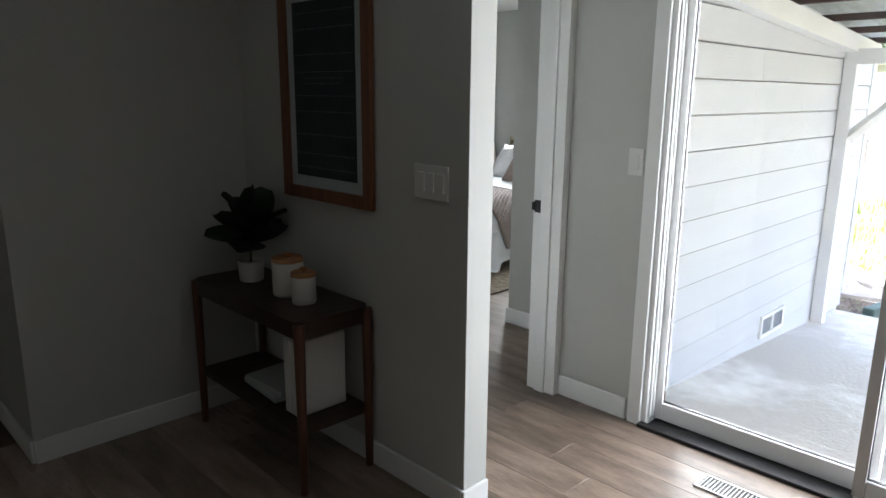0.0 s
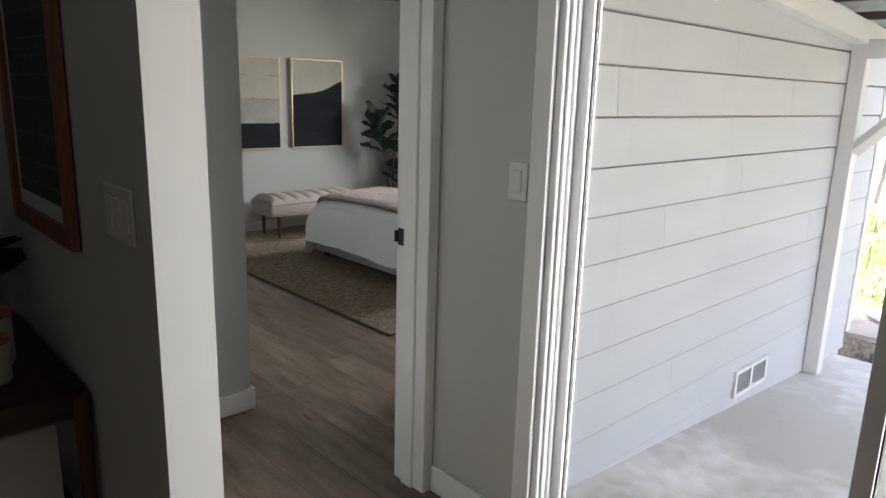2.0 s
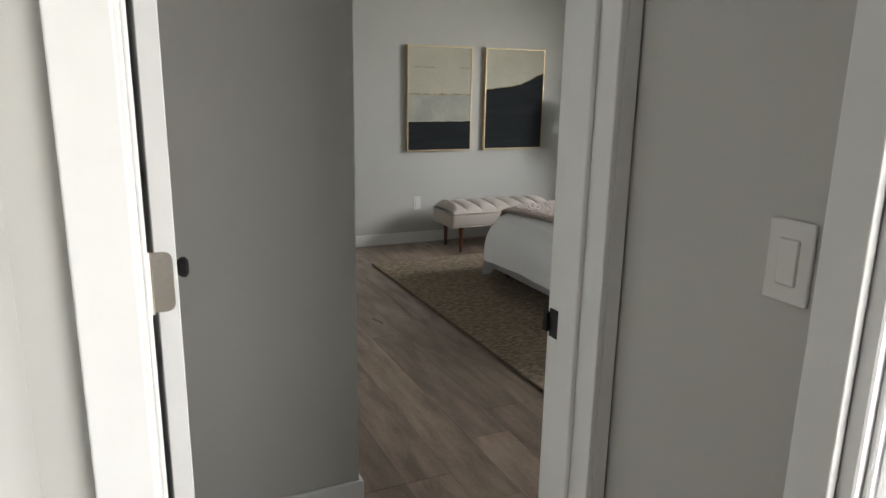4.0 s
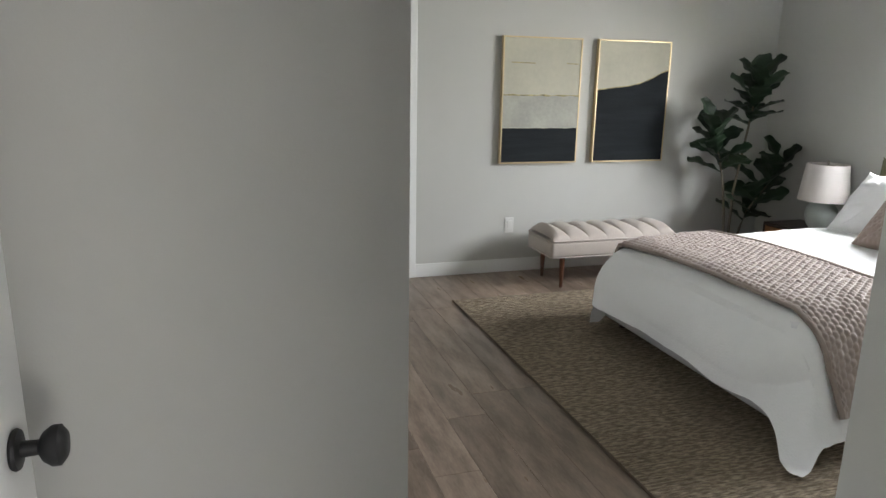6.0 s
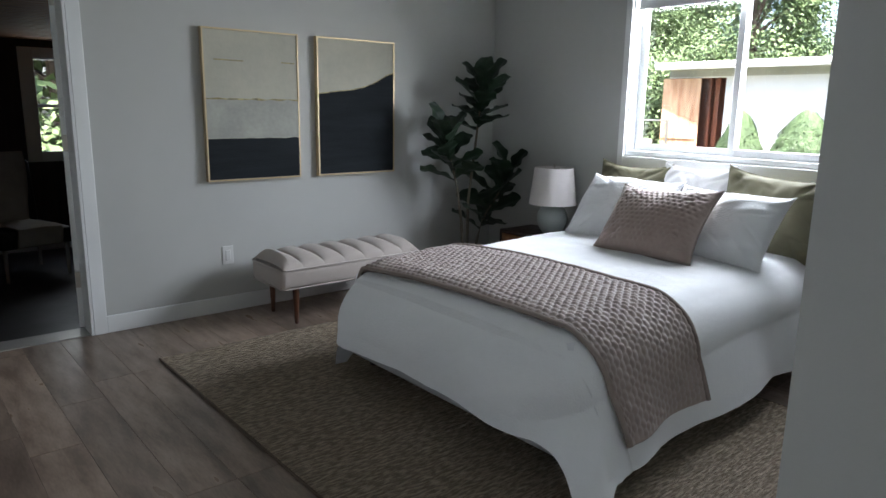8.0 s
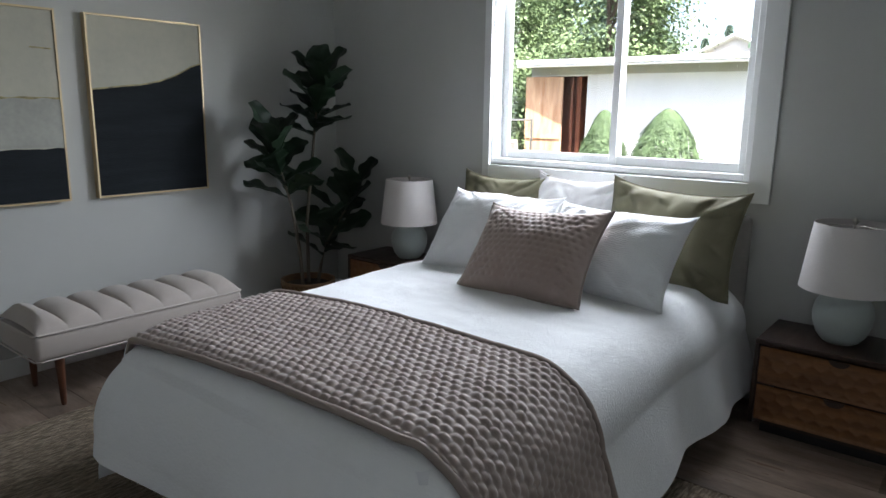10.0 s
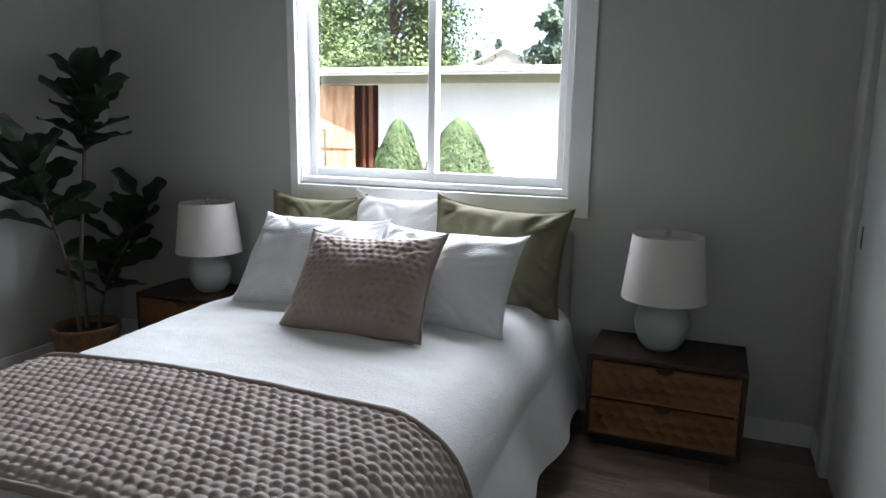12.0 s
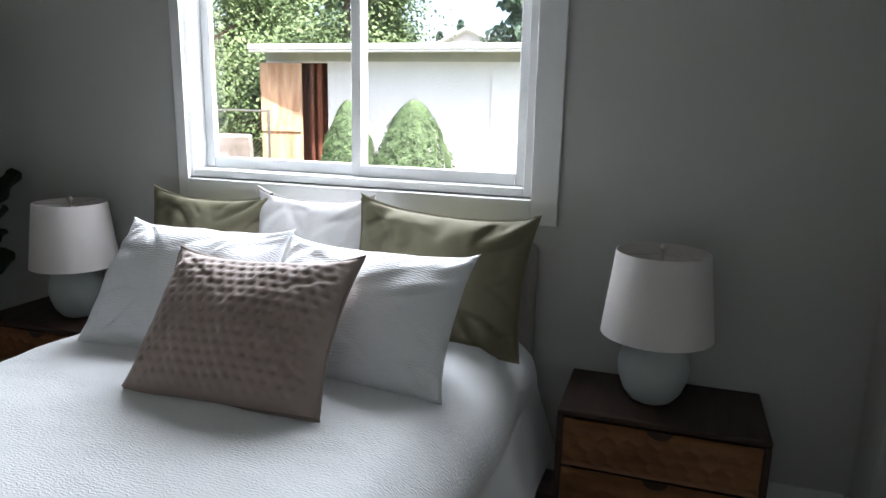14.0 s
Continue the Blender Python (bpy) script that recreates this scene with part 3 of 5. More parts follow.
structure("wall_exterior_east", boxes((7.20, 7.22, 2.46, 4.465, -0.4, 2.6), (7.20, 7.22, 5.895, 7.28, -0.4, 2.6), (7.20, 7.22, 4.465, 5.895, -0.4, 0.985), (7.20, 7.22, 4.465, 5.895, 2.06, 2.6)), SIDING, "grey sided outer wall", "wall")
structure("wall_exterior_slider", boxes((3.40, 3.42, -3.0, 0.27, -0.4, 2.5), (3.40, 3.42, 0.27, 2.05, 2.06, 2.5), (3.40, 3.42, 2.05, 2.326, -0.4, 2.5)), SIDING, "grey sided outer wall around the sliding door", "wall")

crawl = thing("foundation_vent", 5.515, 2.322, -0.185, "white framed crawl space vent with two dark screened openings", "vent")
part("frame", boxes((-0.205, 0.205, -0.022, 0, 0, 0.022), (-0.205, 0.205, -0.022, 0, 0.138, 0.16), (-0.205, -0.183, -0.022, 0, 0.022, 0.138), (0.183, 0.205, -0.022, 0, 0.022, 0.138), (-0.011, 0.011, -0.022, 0, 0.022, 0.138)), EXTTRIM, crawl)
for a, b in ((-0.183, -0.011), (0.011, 0.183)):
    part("screen", boxes((a, b, -0.012, -0.009, 0.022, 0.138)), surface("vent_screen", (0.22, 0.23, 0.25), 0.7, None, 60, 0.5), crawl)

# patio cover
cover = thing("patio_cover", 5.0, 2.27, 0.0, "white timber patio cover with brown purlins and corrugated roofing", "patio cover")


def sloped(x):
    return 1.90 - 0.073 * (x + 5.0 - 4.65)


def sloped_beam(x0, x1, y0, y1, low, high):
    bm = bmesh.new()
    vs = [bm.verts.new((x, y, sloped(x) + dz)) for x in (x0, x1) for y in (y0, y1) for dz in (low, high)]
    for f in ((0, 1, 3, 2), (4, 5, 7, 6), (0, 1, 5, 4), (2, 3, 7, 6), (0, 2, 6, 4), (1, 3, 7, 5)):
        bm.faces.new([vs[i] for i in f])
    return bm


for y in (0.0, -0.9, -1.75):
    part("rafter", sloped_beam(-1.58, 1.95, y - 0.045, y + 0.04, 0.0, 0.12), EXTTRIM, cover)
part("header", boxes((1.36, 1.46, -1.8, 0.04, 1.69, 1.80)), EXTTRIM, cover)
for y in (0.0, -1.75):
    part("post", boxes((1.365, 1.455, y - 0.045, y + 0.04, -0.34, 1.69)), EXTTRIM, cover)
bm = bmesh.new()
add_tube(bm, [Vector((1.41, -0.04, 1.15)), Vector((1.41, -0.60, 1.72))], 0.045, 4)
part("brace", bm, EXTTRIM, cover)
for x in (-1.2, -0.55, 0.1, 0.75, 1.3, 1.85):
    part("purlin", boxes((x - 0.02, x + 0.02, -1.82, 0.05, sloped(x) + 0.122, sloped(x) + 0.165)), PURLIN, cover)
bm = bmesh.new()
rows = []
n = 116
for k in range(n + 1):
    y = 0.05 - 1.92 * k / n
    dz = 0.19 + 0.016 * math.cos(2 * math.pi * y / 0.07)
    rows.append([bm.verts.new((x, y, sloped(x) + dz)) for x in (-1.58, 0.2, 2.1)])
for a, b in zip(rows, rows[1:]):
    for i in (0, 1):
        bm.faces.new((a[i], a[i + 1], b[i + 1], b[i]))
part("corrugated_roofing", bm, ZINC, cover, "weathered translucent corrugated roofing", True)

# yard
edging = thing("timber_edging", 7.15, 2.10, -0.40, "green stained timber edging end beside the patio", "garden edging", turn=-12)
part("timber", boxes((0.02, 0.38, -0.05, 0.05, 0.0, 0.08), bevel=0.008), GREENTIMBER, edging)
rng = random.Random(4)
path = structure("flagstone_path", boxes((7.7, 8.7, -4.0, 6.0, -0.43, -0.40)), surface("path_sand", (0.42, 0.39, 0.34), 0.95, (0.3, 0.27, 0.22), 5, 0.5, 0.4, 30), "sandy garden path with flagstones", "path")


def blob(rx, ry, h, steps=9, wobble=0.2, seed=0):
    r = random.Random(seed)
    bm = bmesh.new()
    ring = [(rx * (1 - wobble * r.random()) * math.cos(2 * math.pi * k / steps), ry * (1 - wobble * r.random()) * math.sin(2 * math.pi * k / steps)) for k in range(steps)]
    a = [bm.verts.new((x, y, 0)) for x, y in ring]
    b = [bm.verts.new((x * 0.95, y * 0.95, h)) for x, y in ring]
    bm.faces.new(b)
    for k in range(steps):
        bm.faces.new((a[k], a[(k + 1) % steps], b[(k + 1) % steps], b[k]))
    return bm


stones = [mesh_from("flagstone", blob(0.30, 0.24, 0.03, seed=s), FLAG) for s in range(4)]
for k in range(36):
    s = new("flagstone", stones[k % 4])
    s.parent = path
    s.matrix_basis = pose(7.95 + 0.50 * (k % 2) + rng.uniform(-0.05, 0.05), -3.4 + 0.52 * (k // 2), -0.402, 0, 0, rng.uniform(0, 360))

bm = bmesh.new()
for k in range(2600):
    x, y = rng.uniform(7.05, 8.0), rng.uniform(-3.5, 3.2)
    r = rng.uniform(0.012, 0.035)
    c = [bm.verts.new((x + r * math.cos(a), y + r * math.sin(a), -0.42)) for a in (0, 1.57, 3.14, 4.71)]
    top = bm.verts.new((x + r * 0.2, y, -0.42 + r))
    for i in range(4):
        bm.faces.new((c[i], c[(i + 1) % 4], top))
tagged(part("gravel", bm, surface("gravel", (0.36, 0.31, 0.27), 0.9, (0.16, 0.12, 0.10), 12, 0.6, 0.2, 60)), "loose mixed gravel beside the patio", "gravel", kind="stuff")

bm = bmesh.new()
for k in range(60000):
    x, y = 8.9 + 22 * rng.random() ** 1.7, rng.uniform(-9, 13)
    if x > 14.4 and y > 3.9:
        continue
    g = ground_z(x)
    h = rng.uniform(0.05, 0.15) * (1 + 0.8 * noise.noise(Vector((x * 0.6, y * 0.6, 0))))
    a, w = rng.uniform(0, 6.28), rng.uniform(0.006, 0.014) * (1 + (x - 9) * 0.12)
    dx, dy = math.cos(a) * w, math.sin(a) * w
    lean = rng.uniform(-0.05, 0.05)
    bm.faces.new((bm.verts.new((x - dx, y - dy, g - 0.005)), bm.verts.new((x + dx, y + dy, g - 0.005)), bm.verts.new((x + lean, y + lean * 0.5, g + h))))
tagged(part("lawn_grass", bm, GRASS), "bright uneven lawn grass blades", "grass", kind="stuff")


def add_leaf(bm, p, size, r, flat=0.6, out=None):
    n = Vector((r.uniform(-1, 1), r.uniform(-1, 1), r.uniform(-0.2, 1) * flat))
    n = (n * 0.55 + out if out else n).normalized()
    side = n.cross(Vector((r.uniform(-1, 1), r.uniform(-1, 1), r.uniform(-1, 1)))).normalized()
    up = n.cross(side)
    vs = [bm.verts.new(p + side * a * size + up * b * size) for a, b in ((-0.5, 0), (0, -0.9), (0.5, 0), (0, 0.9))]
    bm.faces.new(vs)


LEAFY = surface("green_leaves", (0.15, 0.215, 0.08), 0.65, (0.065, 0.105, 0.035), 1.4, 0.7, 0)
CONIFER = surface("conifer_needles", (0.12, 0.18, 0.12), 0.7, (0.06, 0.10, 0.07), 1.0, 0.6, 0)
SPRUCE = surface("dwarf_spruce_needles", (0.105, 0.165, 0.065), 0.75, (0.055, 0.09, 0.035), 9, 0.6, 0)
BARK = surface("bark", (0.11, 0.08, 0.055), 0.9, (0.05, 0.035, 0.025), 8, 0.6, 0.6, 25, stretch=(3, 3, 0.6), distance=0.01)


def broadleaf(x, y, height, spread, seed, leaves=9000, size=0.09, low=0.2):
    r = random.Random(seed)
    ob = thing("tree", x, y, ground_z(x), "green broadleaf tree with a loose uneven crown", "tree", "trees behind the shed")
    bm = bmesh.new()
    add_tube(bm, [Vector((0, 0, 0)), Vector((0.1, 0.05, height * 0.35)), Vector((0.0, 0.15, height * 0.75))], [0.16, 0.11, 0.04])
    tips = []
    for k in range(16):
        a, z = r.uniform(0, 6.28), height * r.uniform(low, 0.9)
        reach = spread * r.uniform(0.5, 1.0) * (1.1 - 0.5 * z / height)
        tip = Vector((math.cos(a) * reach, math.sin(a) * reach, z + r.uniform(0.1, 0.6)))
        add_tube(bm, [Vector((0.05, 0.05, z * 0.8)), tip * 0.6 + Vector((0, 0, z * 0.35)), tip], [0.05, 0.03, 0.01], 5)
        tips.append(tip)
    part("trunk", bm, BARK, ob)
    bm = bmesh.new()
    for k in range(leaves):
        t = r.choice(tips)
        c = t * r.uniform(0.55, 1.05)
        c.z = t.z + r.gauss(0, 0.35)
        p = c + Vector((r.gauss(0, 0.32), r.gauss(0, 0.32), r.gauss(0, 0.22))) * (spread / 2.0)
        add_leaf(bm, p, size * r.uniform(0.6, 1.3), r, 0.8, Vector((c.x, c.y, 0.8)).normalized() * 0.45)
    part("crown", bm, LEAFY, ob)
    return ob


def conifer(x, y, height, spread, seed, leaves=7000, size=0.3, low=0.15):
    r = random.Random(seed)
    ob = thing("tree", x, y, ground_z(x), "tall dark conifer with drooping layered branches", "tree", "distant conifers")
    bm = bmesh.new()
    add_tube(bm, [Vector((0, 0, 0)), Vector((0, 0, height))], [height * 0.02, 0.02])
    part("trunk", bm, BARK, ob)
    bm = bmesh.new()
    for k in range(leaves):
        z = height * (low + (1 - low) * r.random() ** 0.9)
        layer = 0.75 + 0.35 * math.sin(z * 5.0 + 2 * math.sin(seed))
        reach = spread * (1.03 - z / height) * layer * math.sqrt(r.random())
        a = r.uniform(0, 6.28)
        reach *= 0.75 + 0.35 * math.sin(3 * a + z * 1.3 + seed)
        add_leaf(bm, Vector((math.cos(a) * reach, math.sin(a) * reach, z - reach * 0.25)), size * r.uniform(0.5, 1.2), r, 0.9)
    part("crown", bm, CONIFER, ob)
    return ob


broadleaf(15.5, 12.1, 6.4, 1.6, 3, 46000, 0.046, 0.06)
broadleaf(19.8, 11.4, 6.2, 2.3, 5, 26000, 0.058)
broadleaf(14.2, 13.4, 3.7, 1.5, 8, 20000, 0.05, 0.05)
broadleaf(21.5, 14.8, 8.0, 2.6, 9, 18000, 0.085)
broadleaf(5.2, 14.2, 5.0, 2.2, 12, 9000, 0.13, 0.05)
broadleaf(3.0, 15.5, 5.5, 2.4, 14, 9000, 0.14, 0.05)
broadleaf(22.0, -1.5, 5.5, 2.6, 15, 6000, 0.2, 0.1)
conifer(27.0, 13.4, 6.0, 1.7, 1, 5000, 0.2)
conifer(34.0, 19.0, 9.0, 2.5, 2)
conifer(42.0, 20.5, 9.5, 3.0, 6)
conifer(48.0, 17.5, 6.4, 2.4, 7, 5000, 0.22)
conifer(50.0, 19.6, 5.9, 2.2, 17, 5000, 0.22)
conifer(32.0, 9.8, 12.5, 2.4, 4, 9000, 0.24, 0.30)
conifer(36.0, 8.6, 14.0, 4.2, 11, 14000, 0.28, 0.25)


def spruce(x, y, h, w, seed):
    r = random.Random(seed)
    ob = thing("dwarf_spruce", x, y, ground_z(x), "dense light green dwarf spruce, egg-shaped, in front of the shed", "shrub", "dwarf spruces by the shed")
    bm = bmesh.new()
    add_tube(bm, [Vector((0, 0, 0)), Vector((0, 0, h * 0.6))], [0.04, 0.02])
    part("trunk", bm, BARK, ob)
    bm = bmesh.new()
    for k in range(42000):
        z = r.random()
        prof = (1 - z) ** 0.50 * (1 + 0.8 * z * (1 - z)) * (1 - 0.10 * (1 - z) ** 4)
        a = r.uniform(0, 6.28)
        lump = 1 + 0.16 * noise.noise(Vector((math.cos(a) * 3.2, math.sin(a) * 3.2, z * 7 + seed))) + 0.12 * noise.noise(Vector((math.cos(a) * 9, math.sin(a) * 9, z * 18 + seed)))
        rad = w * prof * lump * (0.86 + 0.14 * r.random())
        add_leaf(bm, Vector((math.cos(a) * rad, math.sin(a) * rad, 0.05 + z * h * 0.96)), 0.017 * r.uniform(0.6, 1.4), r, 1.0, Vector((math.cos(a), math.sin(a), 0.25 + 0.6 * z)))
    part("crown", bm, SPRUCE, ob)


spruce(13.4, 7.34, 1.50, 0.60, 1)
spruce(13.7, 8.45, 1.46, 0.44, 2)

# shed
shed = thing("shed", 14.6, 7.2, -0.15, "white rendered shed with a low roof and an open plywood door", "shed")
part("wall", boxes((0.0, 0.1, -3.2, 2.05, 0, 2.18), (0.0, 0.1, 2.05, 3.15, 2.00, 2.18), (0.0, 0.1, 3.05, 3.15, 0, 2.00), (0.1, 3.2, -3.2, -3.1, 0, 2.18), (0.1, 3.2, 3.05, 3.15, 0, 2.18), (3.1, 3.2, -3.1, 3.05, 0, 2.18)), SHEDWALL, shed)
# Thin strip that paints the eave's shadow along the wall top.
part("fascia", boxes((-0.012, 0.0, -3.2, 3.15, 2.02, 2.16)), EAVESHADE, shed, "grey band painted as the shadow under the eave")
part("lining", boxes((0.12, 0.16, 2.22, 2.30, 0, 2.0), (0.62, 0.66, 2.05, 3.05, 0, 2.1), (0.10, 0.62, 2.01, 2.05, 0, 2.1), (0.12, 0.16, 2.38, 2.42, 0, 2.0)), RUST, shed, "red-brown inner boards")
part("roof", boxes((-0.38, 3.4, -3.4, 3.17, 2.18, 2.25)), surface("shed_roofing", (0.34, 0.33, 0.31), 0.9, (0.22, 0.21, 0.2), 2, 0.5, 0.2, 30), shed, "thin grey roof")
part("gutter", boxes((-0.46, -0.38, -3.4, 3.19, 2.17, 2.25), (-0.44, -0.38, -3.4, 3.19, 2.13, 2.17), bevel=0.01), EXTTRIM, shed, "white painted gutter")
sd = part("shed_door", boxes((-0.05, -0.01, 0.0, 0.68, 0.03, 1.99)), PLY, shed, "open door of bare stained plywood", at=pose(0, 2.50, 0, 0, 0, 10))
part("rail", boxes((-0.075, -0.05, 0.02, 0.66, 0.93, 1.01)), PLY, sd)
d2 = part("flush_door", boxes((-0.018, 0.0, -0.4, 0.4, 0.04, 1.93)), SHEDWALL, shed, "white flush shed door", at=pose(0, -1.0, 0))
part("latch", boxes((-0.05, -0.018, -0.34, -0.30, 0.88, 0.98)), NICKEL, d2)

house = thing("neighbour_house", 40.0, 14.5, -1.9, "neighbour's house with a white gabled roof", "house")
part("wall", boxes((0, 8, -3.5, 3.5, 0, 5.0)), SHEDWALL, house)
bm = bmesh.new()
prism = [bm.verts.new(p) for p in ((-0.4, -3.9, 5.0), (-0.4, 3.9, 5.0), (-0.4, 0, 6.75), (8, -3.9, 5.0), (8, 3.9, 5.0), (8, 0, 6.75))]
for f in ((0, 1, 2), (3, 4, 5), (0, 2, 5, 3), (1, 2, 5, 4), (0, 1, 4, 3)):
    bm.faces.new([prism[i] for i in f])
part("roof", bm, surface("light_roof", (0.72, 0.70, 0.68), 0.8), house)
bm = bmesh.new()
add_tube(bm, [Vector((-0.5, -4.0, 4.98)), Vector((-0.5, 0, 6.80))], 0.12, 4)
add_tube(bm, [Vector((-0.5, 4.0, 4.98)), Vector((-0.5, 0, 6.80))], 0.12, 4)
part("bargeboard", bm, EXTTRIM, house)

stump = thing("tree_stump", 13.6, 3.75, -0.17, "weathered pale grey split tree stump against the shed", "stump")
part("stump", lathe([(0.30, 0), (0.24, 0.15), (0.19, 0.5), (0.17, 0.95), (0.02, 1.0)], 12), surface("weathered_stump_wood", (0.40, 0.37, 0.34), 0.9, (0.20, 0.18, 0.16), 7, 0.6, 0.5, 25, stretch=(3, 3, 0.5), distance=0.01), stump)
slab = thing("bark_slab", 12.0, 9.15, -0.24, "weathered grey wooden slab leaning in the yard", "wood slab", turn=20)
part("slab", boxes((-0.06, 0.06, -0.24, 0.24, 0, 1.12), bevel=0.02), surface("grey_weathered_wood", (0.34, 0.30, 0.27), 0.9, (0.18, 0.15, 0.13), 6, 0.6, 0.3, 30), slab, at=pose(0, 0, 0, 0, -10, 0))
fence = thing("chain_link_fence", 13.6, 10.6, -0.17, "galvanised chain-link fence before the shrubs", "fence")
for y in (-0.9, 0.0, 0.9):
    bm = bmesh.new()
    add_tube(bm, [Vector((0, y, 0)), Vector((0, y, 1.3))], 0.022)
    part("post", bm, NICKEL, fence)
bm = bmesh.new()
add_tube(bm, [Vector((0, -0.9, 1.28)), Vector((0, 0.9, 1.28))], 0.015)
for k in range(26):
    for s in (-1, 1):
        y0 = -0.9 + k * 0.07
        y1 = max(-0.9, min(0.9, y0 + s * 1.2))
        add_tube(bm, [Vector((0, y0, 0.02 if y1 != y0 else 0)), Vector((0, y1, 0.02 + abs(y1 - y0)))], 0.0025, 3)
part("mesh", bm, NICKEL, fence, "galvanised wire mesh and top rail")
iron = thing("iron_fence", 17.0, 0.4, -0.42, "dark picket fence across the yard", "fence")
part("rail", boxes((-0.02, 0.02, -3.0, 1.2, 1.05, 1.09), (-0.02, 0.02, -3.0, 1.2, 0.2, 0.24)), BLACK, iron)
for k in range(34):
    part("picket", boxes((-0.03, -0.02, -2.98 + k * 0.125, -2.95 + k * 0.125, 0, 1.2)), BLACK, iron)

# ---- bedroom ----
LINEN = surface("white_cotton", (0.74, 0.75, 0.78), 0.85, (0.70, 0.71, 0.74), 3, 0.3, 0.12, 260, sheen=0.2, distance=0.001)
SEERSUCKER = surface("white_seersucker", (0.80, 0.81, 0.825), 0.85, (0.75, 0.76, 0.775), 4, 0.4, 0.2, 130, stretch=(1.3, 0.8, 1.0), sheen=0.2, distance=0.002)
RIBBED = surface("white_ribbed_cotton", (0.80, 0.81, 0.825), 0.85, (0.75, 0.76, 0.775), 4, 0.4, 0.3, 130, stretch=(0.6, 1.0, 1.6), sheen=0.2, distance=0.002)
crinkle(SEERSUCKER, 0.008, "X", 0.0012, above=5.42, distortion=9.0)
crinkle(RIBBED, 0.008, "Z", 0.0015)
SHEETING = surface("light_grey_base_fabric", (0.42, 0.42, 0.42), 0.85, None, 5, 0.2, 0.1, 200)
TAUPE = surface("taupe_quilted_cotton", (0.36, 0.295, 0.27), 0.8, (0.30, 0.24, 0.215), 6, 0.4, 0.15, 300, sheen=0.3, distance=0.001)
TAUPEDARK = surface("taupe_quilted_pillow", (0.32, 0.245, 0.215), 0.75, (0.26, 0.195, 0.17), 5, 0.4, 0.15, 300, sheen=0.3, distance=0.001)
TAUPEEDGE = surface("taupe_binding", (0.27, 0.22, 0.195), 0.8, None, 5, 0.3, 0.1, 200)
OLIVE = surface("olive_brushed_cotton", (0.150, 0.138, 0.085), 0.92, (0.115, 0.105, 0.065), 4, 0.4, 0.06, 250, distance=0.0008)
GREYSHAM = surface("pale_grey_cotton", (0.60, 0.585, 0.58), 0.85, (0.54, 0.53, 0.52), 4, 0.3, 0.1, 250)
BEIGE = surface("beige_upholstery", (0.40, 0.355, 0.32), 0.85, (0.36, 0.318, 0.288), 5, 0.3, 0.15, 300, sheen=0.2, distance=0.001)
HEADFABRIC = surface("grey_beige_headboard_linen", (0.28, 0.265, 0.245), 0.9, None, 5, 0.3, 0.2, 240)
SHADE = surface("off_white_shade_linen", (0.66, 0.62, 0.60), 0.85, (0.61, 0.57, 0.55), 8, 0.3, 0.12, 250, distance=0.0008)
CERAMIC = surface("pale_green_grey_ceramic", (0.40, 0.44, 0.42), 0.35, (0.34, 0.38, 0.36), 6, 0.3, 0.05, 60)
HONEY = surface("honey_carved_wood", (0.24, 0.105, 0.035), 0.45, (0.13, 0.052, 0.018), 7, 0.55, 0.06, 70, stretch=(2, 0.7, 5))
JUTE = surface("woven_jute", (0.46, 0.375, 0.275), 0.95, (0.17, 0.13, 0.09), 11, 0.72, 0.6, 130, stretch=(2.2, 9, 1), distance=0.004)
crinkle(JUTE, 0.013, "Y", 0.006, distortion=3.0)
JUTEDARK = surface("rug_binding", (0.09, 0.065, 0.045), 0.95, None, 8, 0.3, 0.3, 120)
LEAF = surface("fiddle_leaf_green", (0.0085, 0.028, 0.010), 0.52, (0.006, 0.016, 0.006), 6, 0.5, 0.05, 40, by_object=0.3, distance=0.002)
STEM = surface("grey_brown_stem", (0.13, 0.11, 0.08), 0.85, None, 12, 0.4, 0.3, 60)
WICKER = surface("brown_wicker", (0.24, 0.14, 0.065), 0.75, (0.14, 0.075, 0.035), 30, 0.5, 0.3, 120)
SOIL = surface("dark_soil", (0.03, 0.022, 0.016), 1.0, None, 20, 0.5, 0.8, 60, distance=0.01)


def grid_mesh(nx, ny, at, cap=False):
    """A sheet of nx by ny faces; at(u, v) gives each corner's place, with u and v from 0 to 1."""
    bm = bmesh.new()
    v = [[bm.verts.new(at(i / nx, j / ny)) for j in range(ny + 1)] for i in range(nx + 1)]
    for i in range(nx):
        for j in range(ny):
            bm.faces.new((v[i][j], v[i + 1][j], v[i + 1][j + 1], v[i][j + 1]))
    return bm


